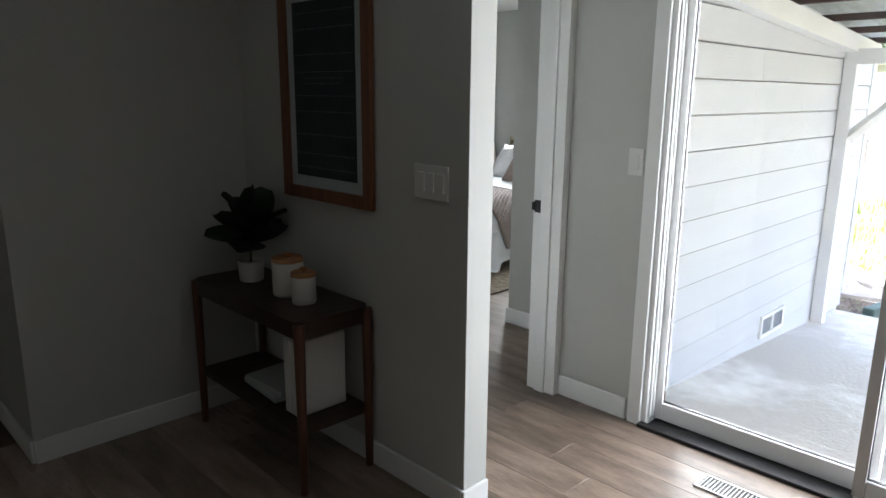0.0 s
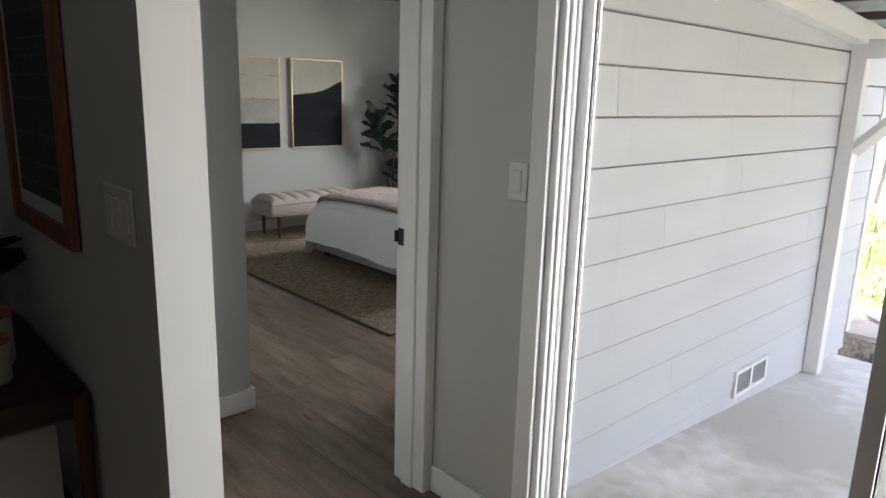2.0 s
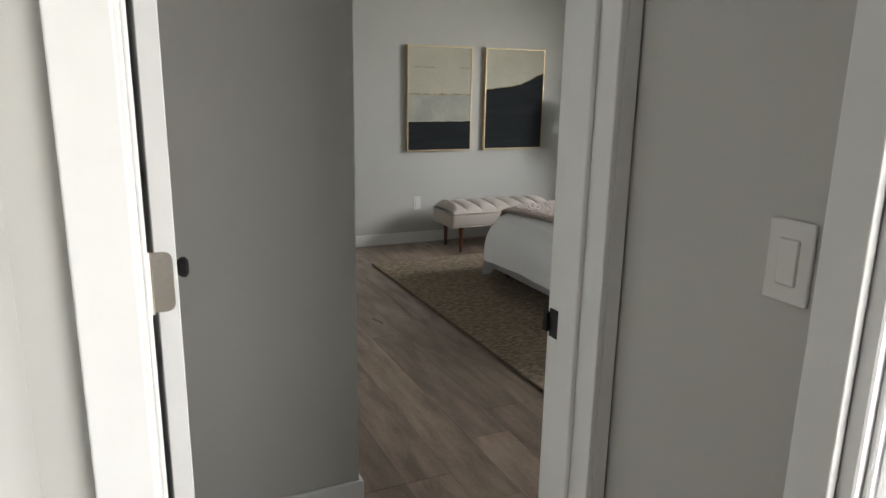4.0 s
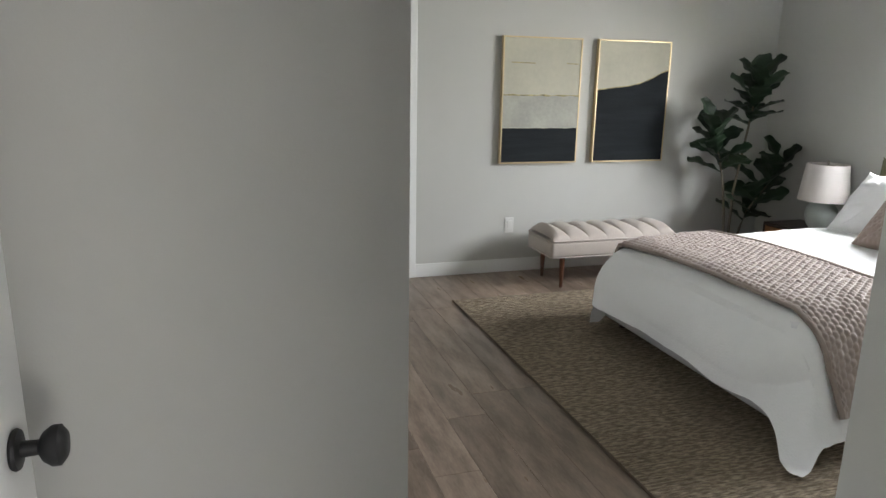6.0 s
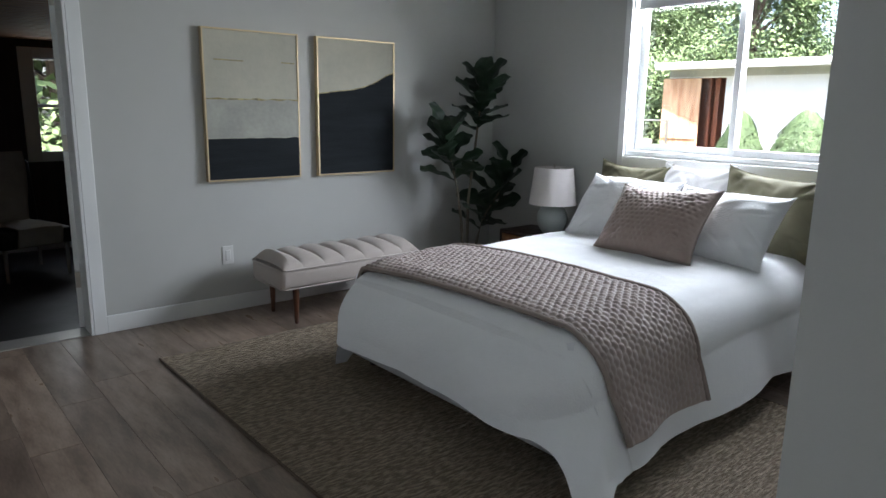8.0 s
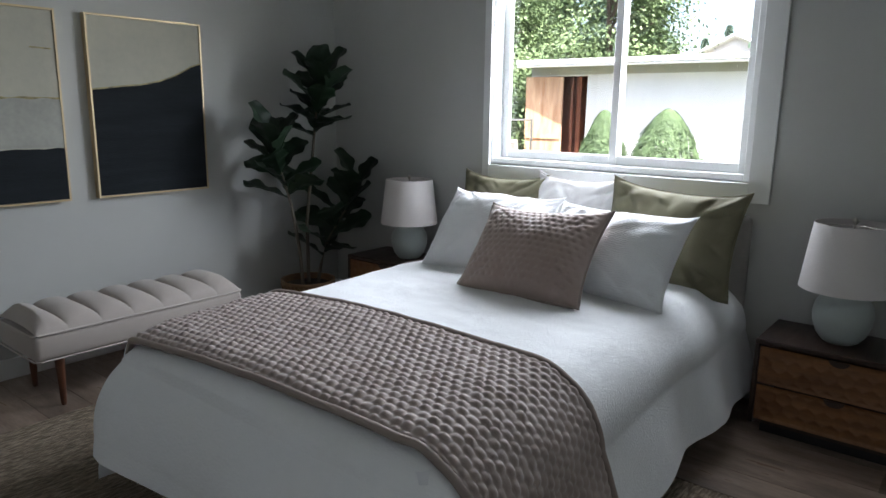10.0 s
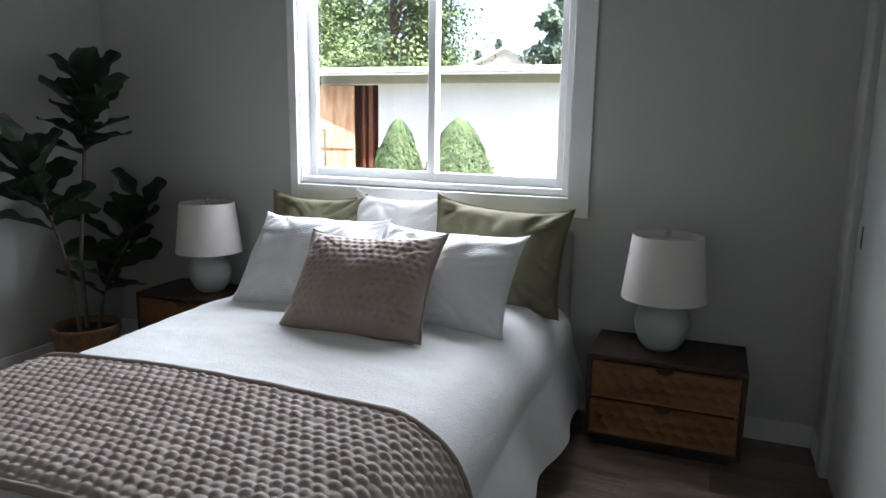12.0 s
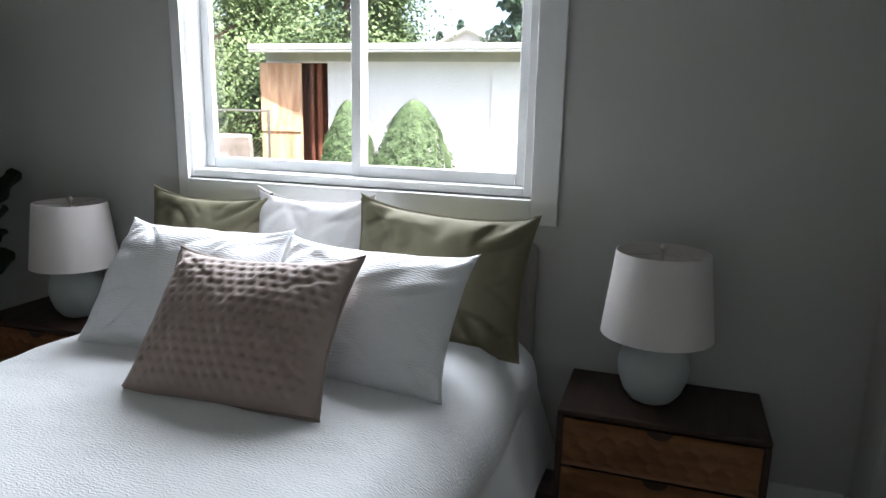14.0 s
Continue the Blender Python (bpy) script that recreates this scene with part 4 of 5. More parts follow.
def drape(px, py, x0, x1, y0, y1, top, r=0.20, lift=0.0, flare=0.06, corner=0.20):
    """Where a cloth's point that lies px, py on the flat comes to hang over a mattress from x0 to x1 and y0 to y1."""
    inset = 0.10
    foot = 0.07
    x0 += foot
    x0, y0, y1 = x0 + inset, y0 + inset, y1 - inset
    cx, cy = max(x0, min(x1, px)), max(y0, min(y1, py))
    ox, oy = px - cx, py - cy
    over = (abs(ox) ** 3 + abs(oy) ** 3) ** (1 / 3)
    if over < 1e-6:
        return Vector((px, py, top + lift))
    far = math.hypot(ox, oy)
    dx, dy = ox / far, oy / far
    mitre = abs(2 * dx * dy)
    over = min(over * (1 + (0.13 if dy < 0 else 0.08) * mitre ** 4), 0.70)
    r += foot * dx * dx if dx < 0 else 0.0
    arc = r * math.pi / 2
    if over < arc:
        a = over / r
        out, drop = r * math.sin(a), r * (1 - math.cos(a))
    else:
        ripple = 1 + 0.12 * mitre * math.sin(7 * math.atan2(abs(dy), abs(dx)))
        spread = (0.14 if dx < 0 else flare) * dx * dx + (0.34 if dy < 0 else 0.06) * dy * dy
        fold = 0.55 if dy < 0 else 0.04
        out, drop = r + (spread + fold * mitre * ripple) * (over - arc), r + (over - arc) * (0.985 - 0.06 * mitre)
    n = Vector((dx * math.sin(min(over / r, 1.5)), dy * math.sin(min(over / r, 1.5)), math.cos(min(over / r, 1.5)))) * lift
    across = (0.82 if dy < 0 else 1.0, 1.0 if dy < 0 else 1 - 0.5 * mitre)
    return Vector((cx + dx * out * (1 - (1 - across[0]) * mitre), cy + dy * out * across[1], top - drop)) + n


BX0, BX1, BY0, BY1, TOP = 4.83, 6.95, 4.50, 5.86, 0.545
bed = thing("bed", 0, 0, 0, "upholstered bed frame with a tall grey-beige headboard under white bedding", "bed")
bm = bmesh.new()
add_box(bm, 6.955, 7.025, 4.425, 5.94, 0.06, 0.845, bevel=0.03, segments=4)
part("headboard", bm, HEADFABRIC, bed, "grey-beige linen headboard", True)
part("base", boxes((4.86, 6.95, 4.47, 5.90, 0.065, 0.30), bevel=0.015, segments=2), SHEETING, bed, "pale grey fabric bed base", True)
for x in (4.95, 6.85):
    for y in (4.56, 5.80):
        part("leg", lathe([(0.022, 0), (0.03, 0.065)], 12), DARKWOOD, bed, "dark wood leg", at=pose(x, y, 0))
part("mattress", boxes((4.87, 6.95, 4.49, 5.88, 0.30, 0.50), bevel=0.05, segments=3), LINEN, bed, "", True)


def wrinkle(x, y, s=1.0, k=0.0):
    return s * (0.010 * noise.noise(Vector((x * 2.3, y * 2.3, k))) + 0.005 * noise.noise(Vector((x * 6, y * 4, k + 3))) + 0.0022 * noise.noise(Vector((x * 17, y * 14, k + 7))))


def sag(x):
    """The bedding lies lower towards the foot."""
    q = max(0.0, min(1.0, (6.0 - x) / 1.0))
    return 0.028 * q * q * (3 - 2 * q)


def duvet_point(u, v):
    px = BX0 - 0.315 + u * (6.97 - BX0 + 0.315)
    py = BY0 - 0.45 + v * (BY1 - BY0 + 0.90)
    p = drape(px, py, BX0, 7.2, BY0, BY1, TOP)
    hang = max(0.0, TOP - 0.10 - p.z)
    wave = hang * 0.065 * math.sin(px * 9 + 0.7 * math.sin(px * 5)) if (py < BY0 or py > BY1) else 0.0
    wave_x = hang * 0.09 * math.sin(py * 8 + 1.0 + 0.8 * math.sin(py * 4.3)) if px < BX0 else 0.0
    rim = 0.018 * noise.noise(Vector((px * 4, py * 4, 9.0))) * min(1, hang * 4)
    side = -1 if py < BY0 else 1
    crown = 0.030 * math.sin(math.pi * max(0, min(1, (py - BY0) / (BY1 - BY0)))) ** 0.7 if BY0 < py < BY1 and px > BX0 else 0.0
    w = wrinkle(px, py) - sag(px)
    return Vector((p.x - wave_x + w * 0.4, p.y + side * wave + w * 0.4, max(0.035, p.z + crown + w + rim)))


duvet = thing("duvet", 0, 0, 0, "white seersucker duvet over the bed, hanging in folds at corners", "duvet")
bm = grid_mesh(430, 240, duvet_point)
ob = part("cover", bm, SEERSUCKER, duvet, "", True)
ob.data.set_sharp_from_angle(angle=radians(120))


def quilt_bump(a, b, s):
    """Puffs of a quilt, staggered row by row."""
    row = math.floor(b / s)
    fa = (a / (s * 1.25) + 0.5 * (row % 2)) % 1.0
    fb = (b / s) % 1.0
    return (math.sin(math.pi * fa) ** 0.7) * (math.sin(math.pi * fb) ** 0.6)


def throw_sheet(px, py):
    """The quilt's middle surface over the bed, without its puffs."""
    p = drape(px, py, BX0 + 0.01, 7.2, BY0, BY1, TOP + 0.020, r=0.205, lift=0.008)
    crown = 0.030 * math.sin(math.pi * max(0, min(1, (py - BY0) / (BY1 - BY0)))) ** 0.7 if BY0 < py < BY1 else 0.0
    hang = max(0.0, TOP - 0.10 - p.z)
    side = -1 if py < BY0 else 1
    wave = hang * 0.10 * math.sin(px * 9 + 0.7 * math.sin(px * 5))
    w = wrinkle(px, py, 0.8) - sag(px)
    return Vector((p.x + w * 0.3, p.y + side * (0.012 * min(1.0, hang * 8) + wave), max(0.05, p.z + crown + w)))


def throw_point(u, v):
    slant = 0.080 * (1 - v)
    px = 4.865 + slant + u * (0.60 - 0.25 * slant)
    py = BY0 - 0.385 + v * (BY1 - BY0 + 0.775)
    p = throw_sheet(px, py)
    out = (throw_sheet(px + 0.004, py) - p).cross(throw_sheet(px, py + 0.004) - p).normalized()
    edge = min(u, 1 - u, v * 2, (1 - v) * 2)
    jog = 0.005 * noise.noise(Vector((px * 11, py * 11, 2.0)))
    puff = 0.0125 * (0.8 + 0.5 * noise.noise(Vector((px * 25, py * 25, 6.0)))) * quilt_bump(py + jog, px + jog, 0.028) * min(1, edge * 25 + 0.1)
    p += out * puff
    p.z = max(0.045, p.z)
    return p


throw = thing("quilted_throw", 0, 0, 0, "taupe textured quilt laid across the foot of the bed", "quilt")
ob = part("quilt", grid_mesh(150, 470, throw_point), TAUPE, throw, "", True)
ob.data.set_sharp_from_angle(angle=radians(120))
solid = ob.modifiers.new("thickness", "SOLIDIFY")
solid.thickness, solid.offset = 0.012, -1.0
for name, u in (("binding", 0.0), ("binding", 1.0)):
    bm = bmesh.new()
    pts = [throw_point(u, k / 90) + Vector((0, 0, 0.0)) for k in range(91)]
    add_tube(bm, pts, 0.0115, 8)
    part(name, bm, TAUPEEDGE, throw, "darker taupe bound edge", True)


def dimples(a, b, s):
    """A padded face stitched down at staggered points."""
    row = math.floor(b / s)
    near = 1e9
    for k in (row, row + 1):
        q = a / (s * 1.2) - 0.5 * (k % 2)
        near = min(near, ((q - round(q)) * 1.2) ** 2 + (b / s - k) ** 2)
    return 1 - math.exp(-near / 0.075)


def pillow_mesh(w, h, t, seed, flange=0.012, n=64, quilt=False, fold=0.012):
    """A soft cushion standing on its lower edge: width along x, height along z, thickness along y."""
    bm = bmesh.new()
    for side in (-1, 1):
        grid = []
        for i in range(n + 1):
            line = []
            for j in range(n + 1):
                u, v = 2 * i / n - 1, 2 * j / n - 1
                pinch = 1.03 - 0.10 * (1 - v * v) ** 0.8 * abs(u) ** 3
                pinch2 = 1.03 - 0.13 * (1 - u * u) ** 0.8 * abs(v) ** 3
                x, z = u * w / 2 * pinch, v * h / 2 * pinch2
                if v < 0:
                    z = v * h / 2 * (1.03 - 0.03 * (1 - u * u) * abs(v) ** 3)
                else:
                    z += h * 0.035 * abs(u) ** 4 * v * v
                full = max(0.0, (1 - abs(u) ** 2.3) * (1 - abs(v) ** 2.3)) ** 0.6
                d = t / 2 * full * (1 - 0.12 * v)
                nz = Vector((x * 5 + seed, z * 5, seed))
                pull = min(1, 4 * (1 - max(abs(u), abs(v))))
                d += fold * noise.noise(nz) * pull + fold * 0.6 * noise.noise(Vector((x * 14 + seed, z * 6, seed))) * pull
                q = x * 0.8 + z * 0.6 if u * v > 0 else x * 0.8 - z * 0.6
                w2 = x * 0.6 - z * 0.8 if u * v > 0 else x * 0.6 + z * 0.8
                d -= fold * 1.3 * max(0.0, 0.22 - abs(noise.noise(Vector((q * 3 + seed, w2 * 13, seed + 2))))) * 2 * pull * min(1, 0.25 + abs(u * v) * 2)
                d += fold * 0.9 * max(0, abs(u * v) - 0.2) * math.sin((u * 9 - v * 9) * 1.6 + seed) * pull
                if quilt and side < 0:
                    d += 0.0078 * (dimples(x, z, 0.026) + 0.35 * noise.noise(Vector((x * 30, z * 30, seed)))) * pull
                line.append(bm.verts.new((x, side * max(d, 0.003 if pull > 0 else 0.0), z + h / 2)))
            grid.append(line)
        for i in range(n):
            for j in range(n):
                bm.faces.new((grid[i][j], grid[i + 1][j], grid[i + 1][j + 1], grid[i][j + 1]))
    bmesh.ops.remove_doubles(bm, verts=bm.verts, dist=0.0005)
    return bm


def pillow(label, m, w, h, t, material, seed, edge=None, **kw):
    ob = thing("pillow", 0, 0, 0, label, "pillow")
    ob.matrix_basis = m
    part("cushion", pillow_mesh(w, h, t, seed, **kw), material, ob, "", True).data.set_sharp_from_angle(angle=radians(120))
    if edge:
        bm = bmesh.new()
        pts = []
        n = 24
        for s in range(4):
            for k in range(n):
                q = -1 + 2 * k / n
                u, v = ((q, -1), (1, q), (-q, 1), (-1, -q))[s]
                pinch = 1.03 - 0.10 * (1 - v * v) ** 0.8 * abs(u) ** 3
                pinch2 = 1.03 - 0.13 * (1 - u * u) ** 0.8 * abs(v) ** 3
                z = v * h / 2 * (1.03 - 0.03 * (1 - u * u) * abs(v) ** 3) if v < 0 else v * h / 2 * pinch2 + h * 0.035 * abs(u) ** 4 * v * v
                pts.append(Vector((u * w / 2 * pinch, 0, z + h / 2)))
        pts.append(pts[0])
        add_tube(bm, pts, 0.0055, 6)
        part("piping", bm, edge, ob, "narrow raised edge seam", True)
    return ob


def leaning(x, y, z, lean, face=-90.0, roll=0.0):
    """A pillow's pose: its front faces west, it leans back by so many degrees, and tips sideways by roll."""
    return pose(x, y, z, 0, 0, face) @ pose(0, 0, 0, -lean, 0, 0) @ pose(0, 0, 0, 0, roll, 0)


pillow("olive cotton square pillow leaning on the headboard", leaning(6.80, 5.67, 0.535, 14), 0.52, 0.42, 0.17, OLIVE, 1.3, OLIVE, fold=0.022)
pillow("pale grey square pillow with a soft creased front", leaning(6.81, 5.23, 0.535, 13), 0.46, 0.44, 0.16, GREYSHAM, 4.1, GREYSHAM, fold=0.020)
pillow("large olive cotton pillow leaning on the headboard", leaning(6.74, 4.735, 0.53, 15, roll=3), 0.61, 0.44, 0.20, OLIVE, 7.7, OLIVE, fold=0.036)
pillow("white ribbed cotton pillow with drooping corners", leaning(6.30, 5.43, 0.550, 40, -88), 0.60, 0.44, 0.27, RIBBED, 2.2, fold=0.026)
pillow("white ribbed cotton pillow behind the quilted one", leaning(6.30, 4.84, 0.550, 40, -91, 1), 0.61, 0.42, 0.27, RIBBED, 5.9, fold=0.026)
pillow("taupe quilted pillow in front of the white ones", leaning(6.03, 5.030, 0.572, 42, -90, -2.5), 0.555, 0.415, 0.21, TAUPEDARK, 3.4, TAUPEEDGE, quilt=True, n=110)


# nightstands and lamps
def nightstand(x, y, label):
    ob = thing("nightstand", x, y, 0, label, "nightstand", "nightstands beside the bed")
    part("top", boxes((-0.175, 0.175, -0.30, 0.30, 0.382, 0.402), bevel=0.003), DARKWOOD, ob, "dark walnut top")
    for y0, y1 in ((-0.30, -0.282), (0.282, 0.30)):
        part("side_panel", boxes((-0.175, 0.175, y0, y1, 0.045, 0.382), bevel=0.002), DARKWOOD, ob)
    part("bottom_panel", boxes((-0.155, 0.160, -0.282, 0.282, 0.045, 0.060)), DARKWOOD, ob)
    part("back_panel", boxes((0.160, 0.175, -0.282, 0.282, 0.045, 0.382)), DARKWOOD, ob)
    part("plinth", boxes((-0.13, 0.16, -0.26, 0.26, 0, 0.045)), BLACK, ob, "dark recessed plinth")
    for z0, z1 in ((0.066, 0.215), (0.222, 0.376)):
        def face(u, v, z0=z0, z1=z1):
            y, z = -0.279 + u * 0.558, z0 + v * (z1 - z0)
            s = 0.058
            row = math.floor(z / (s * 0.75))
            best = 1e9
            for dr in (-1, 0, 1, 2):
                rr = row + dr
                cy = (round(y / s - 0.5 * (rr % 2)) + 0.5 * (rr % 2)) * s
                best = min(best, math.hypot(y - cy, z - rr * s * 0.75))
            dish = 0.0065 * max(0.0, 1 - (best / (s * 0.62)) ** 2)
            rim = min(1, 30 * min(u, 1 - u), 12 * min(v, 1 - v))
            return Vector((-0.172 + dish * rim, y, z))
        part("drawer", grid_mesh(150, 44, face), HONEY, ob, "honey-brown drawer front carved with shallow scallops", True)
        bm = bmesh.new()
        rim = [bm.verts.new((-0.1735, 0.036 * math.cos(a), z1 - 0.001 - 0.024 * math.sin(a))) for a in [math.pi * k / 12 for k in range(13)]]
        back = [bm.verts.new((-0.166, v.co.y, v.co.z)) for v in rim]
        bm.faces.new(rim), bm.faces.new(back)
        for i in range(13):
            j = (i + 1) % 13
            bm.faces.new((rim[i], rim[j], back[j], back[i]))
        part("finger_notch", bm, DARKWOOD, ob, "dark half-round finger notch")
    return ob


ns = nightstand(6.85, 3.985, "dark walnut nightstand with carved honey drawers and a lamp on it")
copy_thing(ns, pose(6.85, 6.37, 0))


def table_lamp(x, y, z):
    ob = thing("table_lamp", x, y, z, "table lamp with white drum shade and pale round ceramic base", "lamp", "lamps on the nightstands")
    profile = [(0.055, 0.0), (0.066, 0.006), (0.088, 0.035), (0.104, 0.08), (0.108, 0.115), (0.101, 0.155), (0.078, 0.190), (0.045, 0.208), (0.022, 0.215), (0.018, 0.235)]
    bm = lathe(profile, 72)
    for v in bm.verts:
        a = math.atan2(v.co.y, v.co.x)
        r = math.hypot(v.co.x, v.co.y)
        if r > 0.07:
            k = 1 + 0.012 * math.cos(a * 36)
            v.co.x *= k
            v.co.y *= k
    part("base", bm, CERAMIC, ob, "pale green-grey ribbed ceramic base", True)
    bm = lathe([(0.170, 0.215), (0.139, 0.475), (0.137, 0.475), (0.168, 0.215)], 48, close=False)
    part("shade", bm, SHADE, ob, "off-white linen drum shade", True)
    bm = bmesh.new()
    for k in range(3):
        a = k * 2.094
        add_tube(bm, [Vector((0, 0, 0.468)), Vector((0.137 * math.cos(a), 0.137 * math.sin(a), 0.471))], 0.002, 5)
    add_tube(bm, [Vector((0, 0, 0.235)), Vector((0, 0, 0.47))], 0.004, 6)
    part("harp", bm, NICKEL, ob)
    part("finial", lathe([(0.003, 0.468), (0.006, 0.474), (0.011, 0.484), (0.011, 0.490), (0.005, 0.498), (0.0005, 0.50)], 16), NICKEL, ob, "small metal finial", True)
    return ob


lamp = table_lamp(6.86, 4.02, 0.402)
copy_thing(lamp, pose(6.86, 6.325, 0.402))

# bench
bench = thing("bench", 5.365, 6.81, 0, "beige channel-tufted upholstered bench with dark tapered legs", "bench")
L, D = 0.505, 0.205
bm = bmesh.new()
add_box(bm, -L, L, -D, D, 0.225, 0.345, bevel=0.025, segments=3)
part("seat_box", bm, BEIGE, bench, "", True)


def cushion(u, v):
    x, y = -L + 2 * L * u, -D + 2 * D * v
    e = min(1.0, (1 - abs(2 * u - 1)) * 9) ** 0.5
    dome = 0.085 * max(0.0, 1 - abs(2 * v - 1) ** 2.6) ** 0.6 * (0.25 + 0.75 * e)
    bend = x + 0.035 * math.sin(math.pi * v)
    ch = ((bend + L) / (2 * L / 7)) % 1.0
    groove = 1 - 0.42 * (1 - abs(math.sin(math.pi * ch)) ** 0.35)
    return Vector((x * (1 - 0.02 * (1 - e)), y, 0.345 + dome * groove))


part("cushion", grid_mesh(220, 40, cushion), BEIGE, bench, "channel-tufted beige top", True)
bm = bmesh.new()
ring = [Vector((x, y, 0.345)) for x, y in ((-L + 0.02, -D), (L - 0.02, -D), (L, -D + 0.02), (L, D - 0.02), (L - 0.02, D), (-L + 0.02, D), (-L, D - 0.02), (-L, -D + 0.02), (-L + 0.02, -D))]
add_tube(bm, ring, 0.005, 6)
add_tube(bm, [p - Vector((0, 0, 0.115)) for p in ring], 0.004, 6)
part("piping", bm, BEIGE, bench, "corded seam", True)
for x in (-L + 0.11, L - 0.11):
    for y in (-D + 0.05, D - 0.05):
        part("leg", lathe([(0.009, 0.0), (0.012, 0.01), (0.021, 0.225)], 14), REDWOOD, bench, "dark tapered wooden leg", True, pose(x, y, 0))

# rug
rug = thing("rug", 0, 0, 0, "tan woven jute rug with a dark bound edge under the bed", "rug")


def rug_point(u, v):
    x, y = 4.13 + u * 1.97, 3.87 + v * 2.66
    z = 0.010 + 0.003 * abs(math.sin(y * math.pi / 0.022)) + 0.0015 * noise.noise(Vector((x * 20, y * 60, 0)))
    return Vector((x, y + 0.004 * noise.noise(Vector((x * 6, y * 3, 2.0))), z))


part("weave", grid_mesh(60, 600, rug_point), JUTE, rug, "", True)
part("underside", boxes((4.135, 6.095, 3.875, 6.525, 0.0, 0.009)), JUTEDARK, rug)
for x in (4.128, 6.102):
    bm = bmesh.new()
    add_tube(bm, [Vector((x + 0.003 * noise.noise(Vector((0, k * 0.5, 0))), 3.87 + 2.66 * k / 60, 0.007)) for k in range(61)], 0.006, 6)
    part("binding", bm, JUTEDARK, rug, "dark brown bound edge")

# paintings
PAINTCREAM = surface("cream_paint_field", (0.47, 0.45, 0.36), 0.8, (0.38, 0.37, 0.31), 3, 0.5, 0.1, 60)
PAINTGREY = surface("pale_grey_paint_field", (0.40, 0.40, 0.35), 0.8, (0.30, 0.30, 0.27), 5, 0.6, 0.1, 60)
PAINTNAVY = surface("blue_black_paint_field", (0.0055, 0.0095, 0.013), 0.9, (0.003, 0.005, 0.008), 5, 0.5, 0.2, 60, stretch=(0.5, 1, 4))
GOLD = surface("pale_gold_frame", (0.62, 0.50, 0.30), 0.4, (0.5, 0.4, 0.24), 10, 0.3, 0.02, 60, metal=0.5)
GOLDLINE = surface("gold_line", (0.55, 0.47, 0.20), 0.5, (0.12, 0.10, 0.05), 25, 0.6, 0.1, 60)


def flat_shape(points, y):
    bm = bmesh.new()
    front = [bm.verts.new((x, y, z)) for x, z in points]
    back = [bm.verts.new((x, y + 0.004, z)) for x, z in points]
    bm.faces.new(front), bm.faces.new(back)
    n = len(points)
    for k in range(n):
        bm.faces.new((front[k], front[(k + 1) % n], back[(k + 1) % n], back[k]))
    return bm


def picture(name, x0, x1, z0, z1, label):
    ob = thing(name, (x0 + x1) / 2, 7.15, z0, label, "painting", "pair of paintings above the bench")
    w, h = (x1 - x0) / 2, z1 - z0
    part("frame", boxes((-w, -w + 0.009, -0.040, -0.002, 0, h), (w - 0.009, w, -0.040, -0.002, 0, h), (-w + 0.009, w - 0.009, -0.040, -0.002, 0, 0.009), (-w + 0.009, w - 0.009, -0.040, -0.002, h - 0.009, h)), GOLD, ob, "thin pale gold frame")
    part("canvas", boxes((-w + 0.011, w - 0.011, -0.034, -0.004, 0.011, h - 0.011)), PAINTCREAM, ob, "cream painted canvas")
    return ob, w - 0.011, h


pa, w, h = picture("painting", 4.655, 5.272, 0.826, 1.722, "abstract painting of cream, grey and black bands in gold frame")
part("dark_field", flat_shape([(-w, 0.011), (w, 0.011)] + [(w - 2 * w * k / 20, 0.255 + 0.006 * noise.noise(Vector((k * 0.5, 0, 0)))) for k in range(21)], -0.0385), PAINTNAVY, pa, "black lower band")
part("grey_field", flat_shape([(-w, 0.262), (w, 0.262)] + [(w - 2 * w * k / 20, 0.490 + 0.006 * noise.noise(Vector((k * 0.6, 3, 0)))) for k in range(21)], -0.0384), PAINTGREY, pa, "cloudy grey band")
part("gold_line", flat_shape([(-w + 2 * w * k / 24, 0.486 + 0.008 * noise.noise(Vector((k * 0.4, 7, 0)))) for k in range(25)] + [(w - 2 * w * k / 24, 0.494 + 0.008 * noise.noise(Vector((k * 0.4, 8, 0)))) for k in range(25)], -0.0388), GOLDLINE, pa, "broken gold line")
for a, b in ((-0.24, -0.06), (0.19, 0.28)):
    part("gold_stroke", flat_shape([(a, 0.714), (b, 0.711), (b, 0.717), (a, 0.720)], -0.0386), GOLDLINE, pa, "short gold stroke")
pb, w, h = picture("painting", 5.405, 6.022, 0.826, 1.722, "abstract painting of a dark hill under a cream sky")
crest = [(-w, 0.540), (-0.20, 0.552), (-0.12, 0.562), (-0.05, 0.568), (0.0, 0.578), (0.06, 0.592), (0.12, 0.612), (0.18, 0.640), (0.24, 0.672), (w, 0.690)]
part("dark_field", flat_shape([(-w, 0.011), (w, 0.011)] + crest[::-1], -0.0385), PAINTNAVY, pb, "blue-black hill")
part("gold_line", flat_shape(crest + [(x, z - 0.007) for x, z in crest[::-1]], -0.0388), GOLDLINE, pb, "fine gold line along the hill")


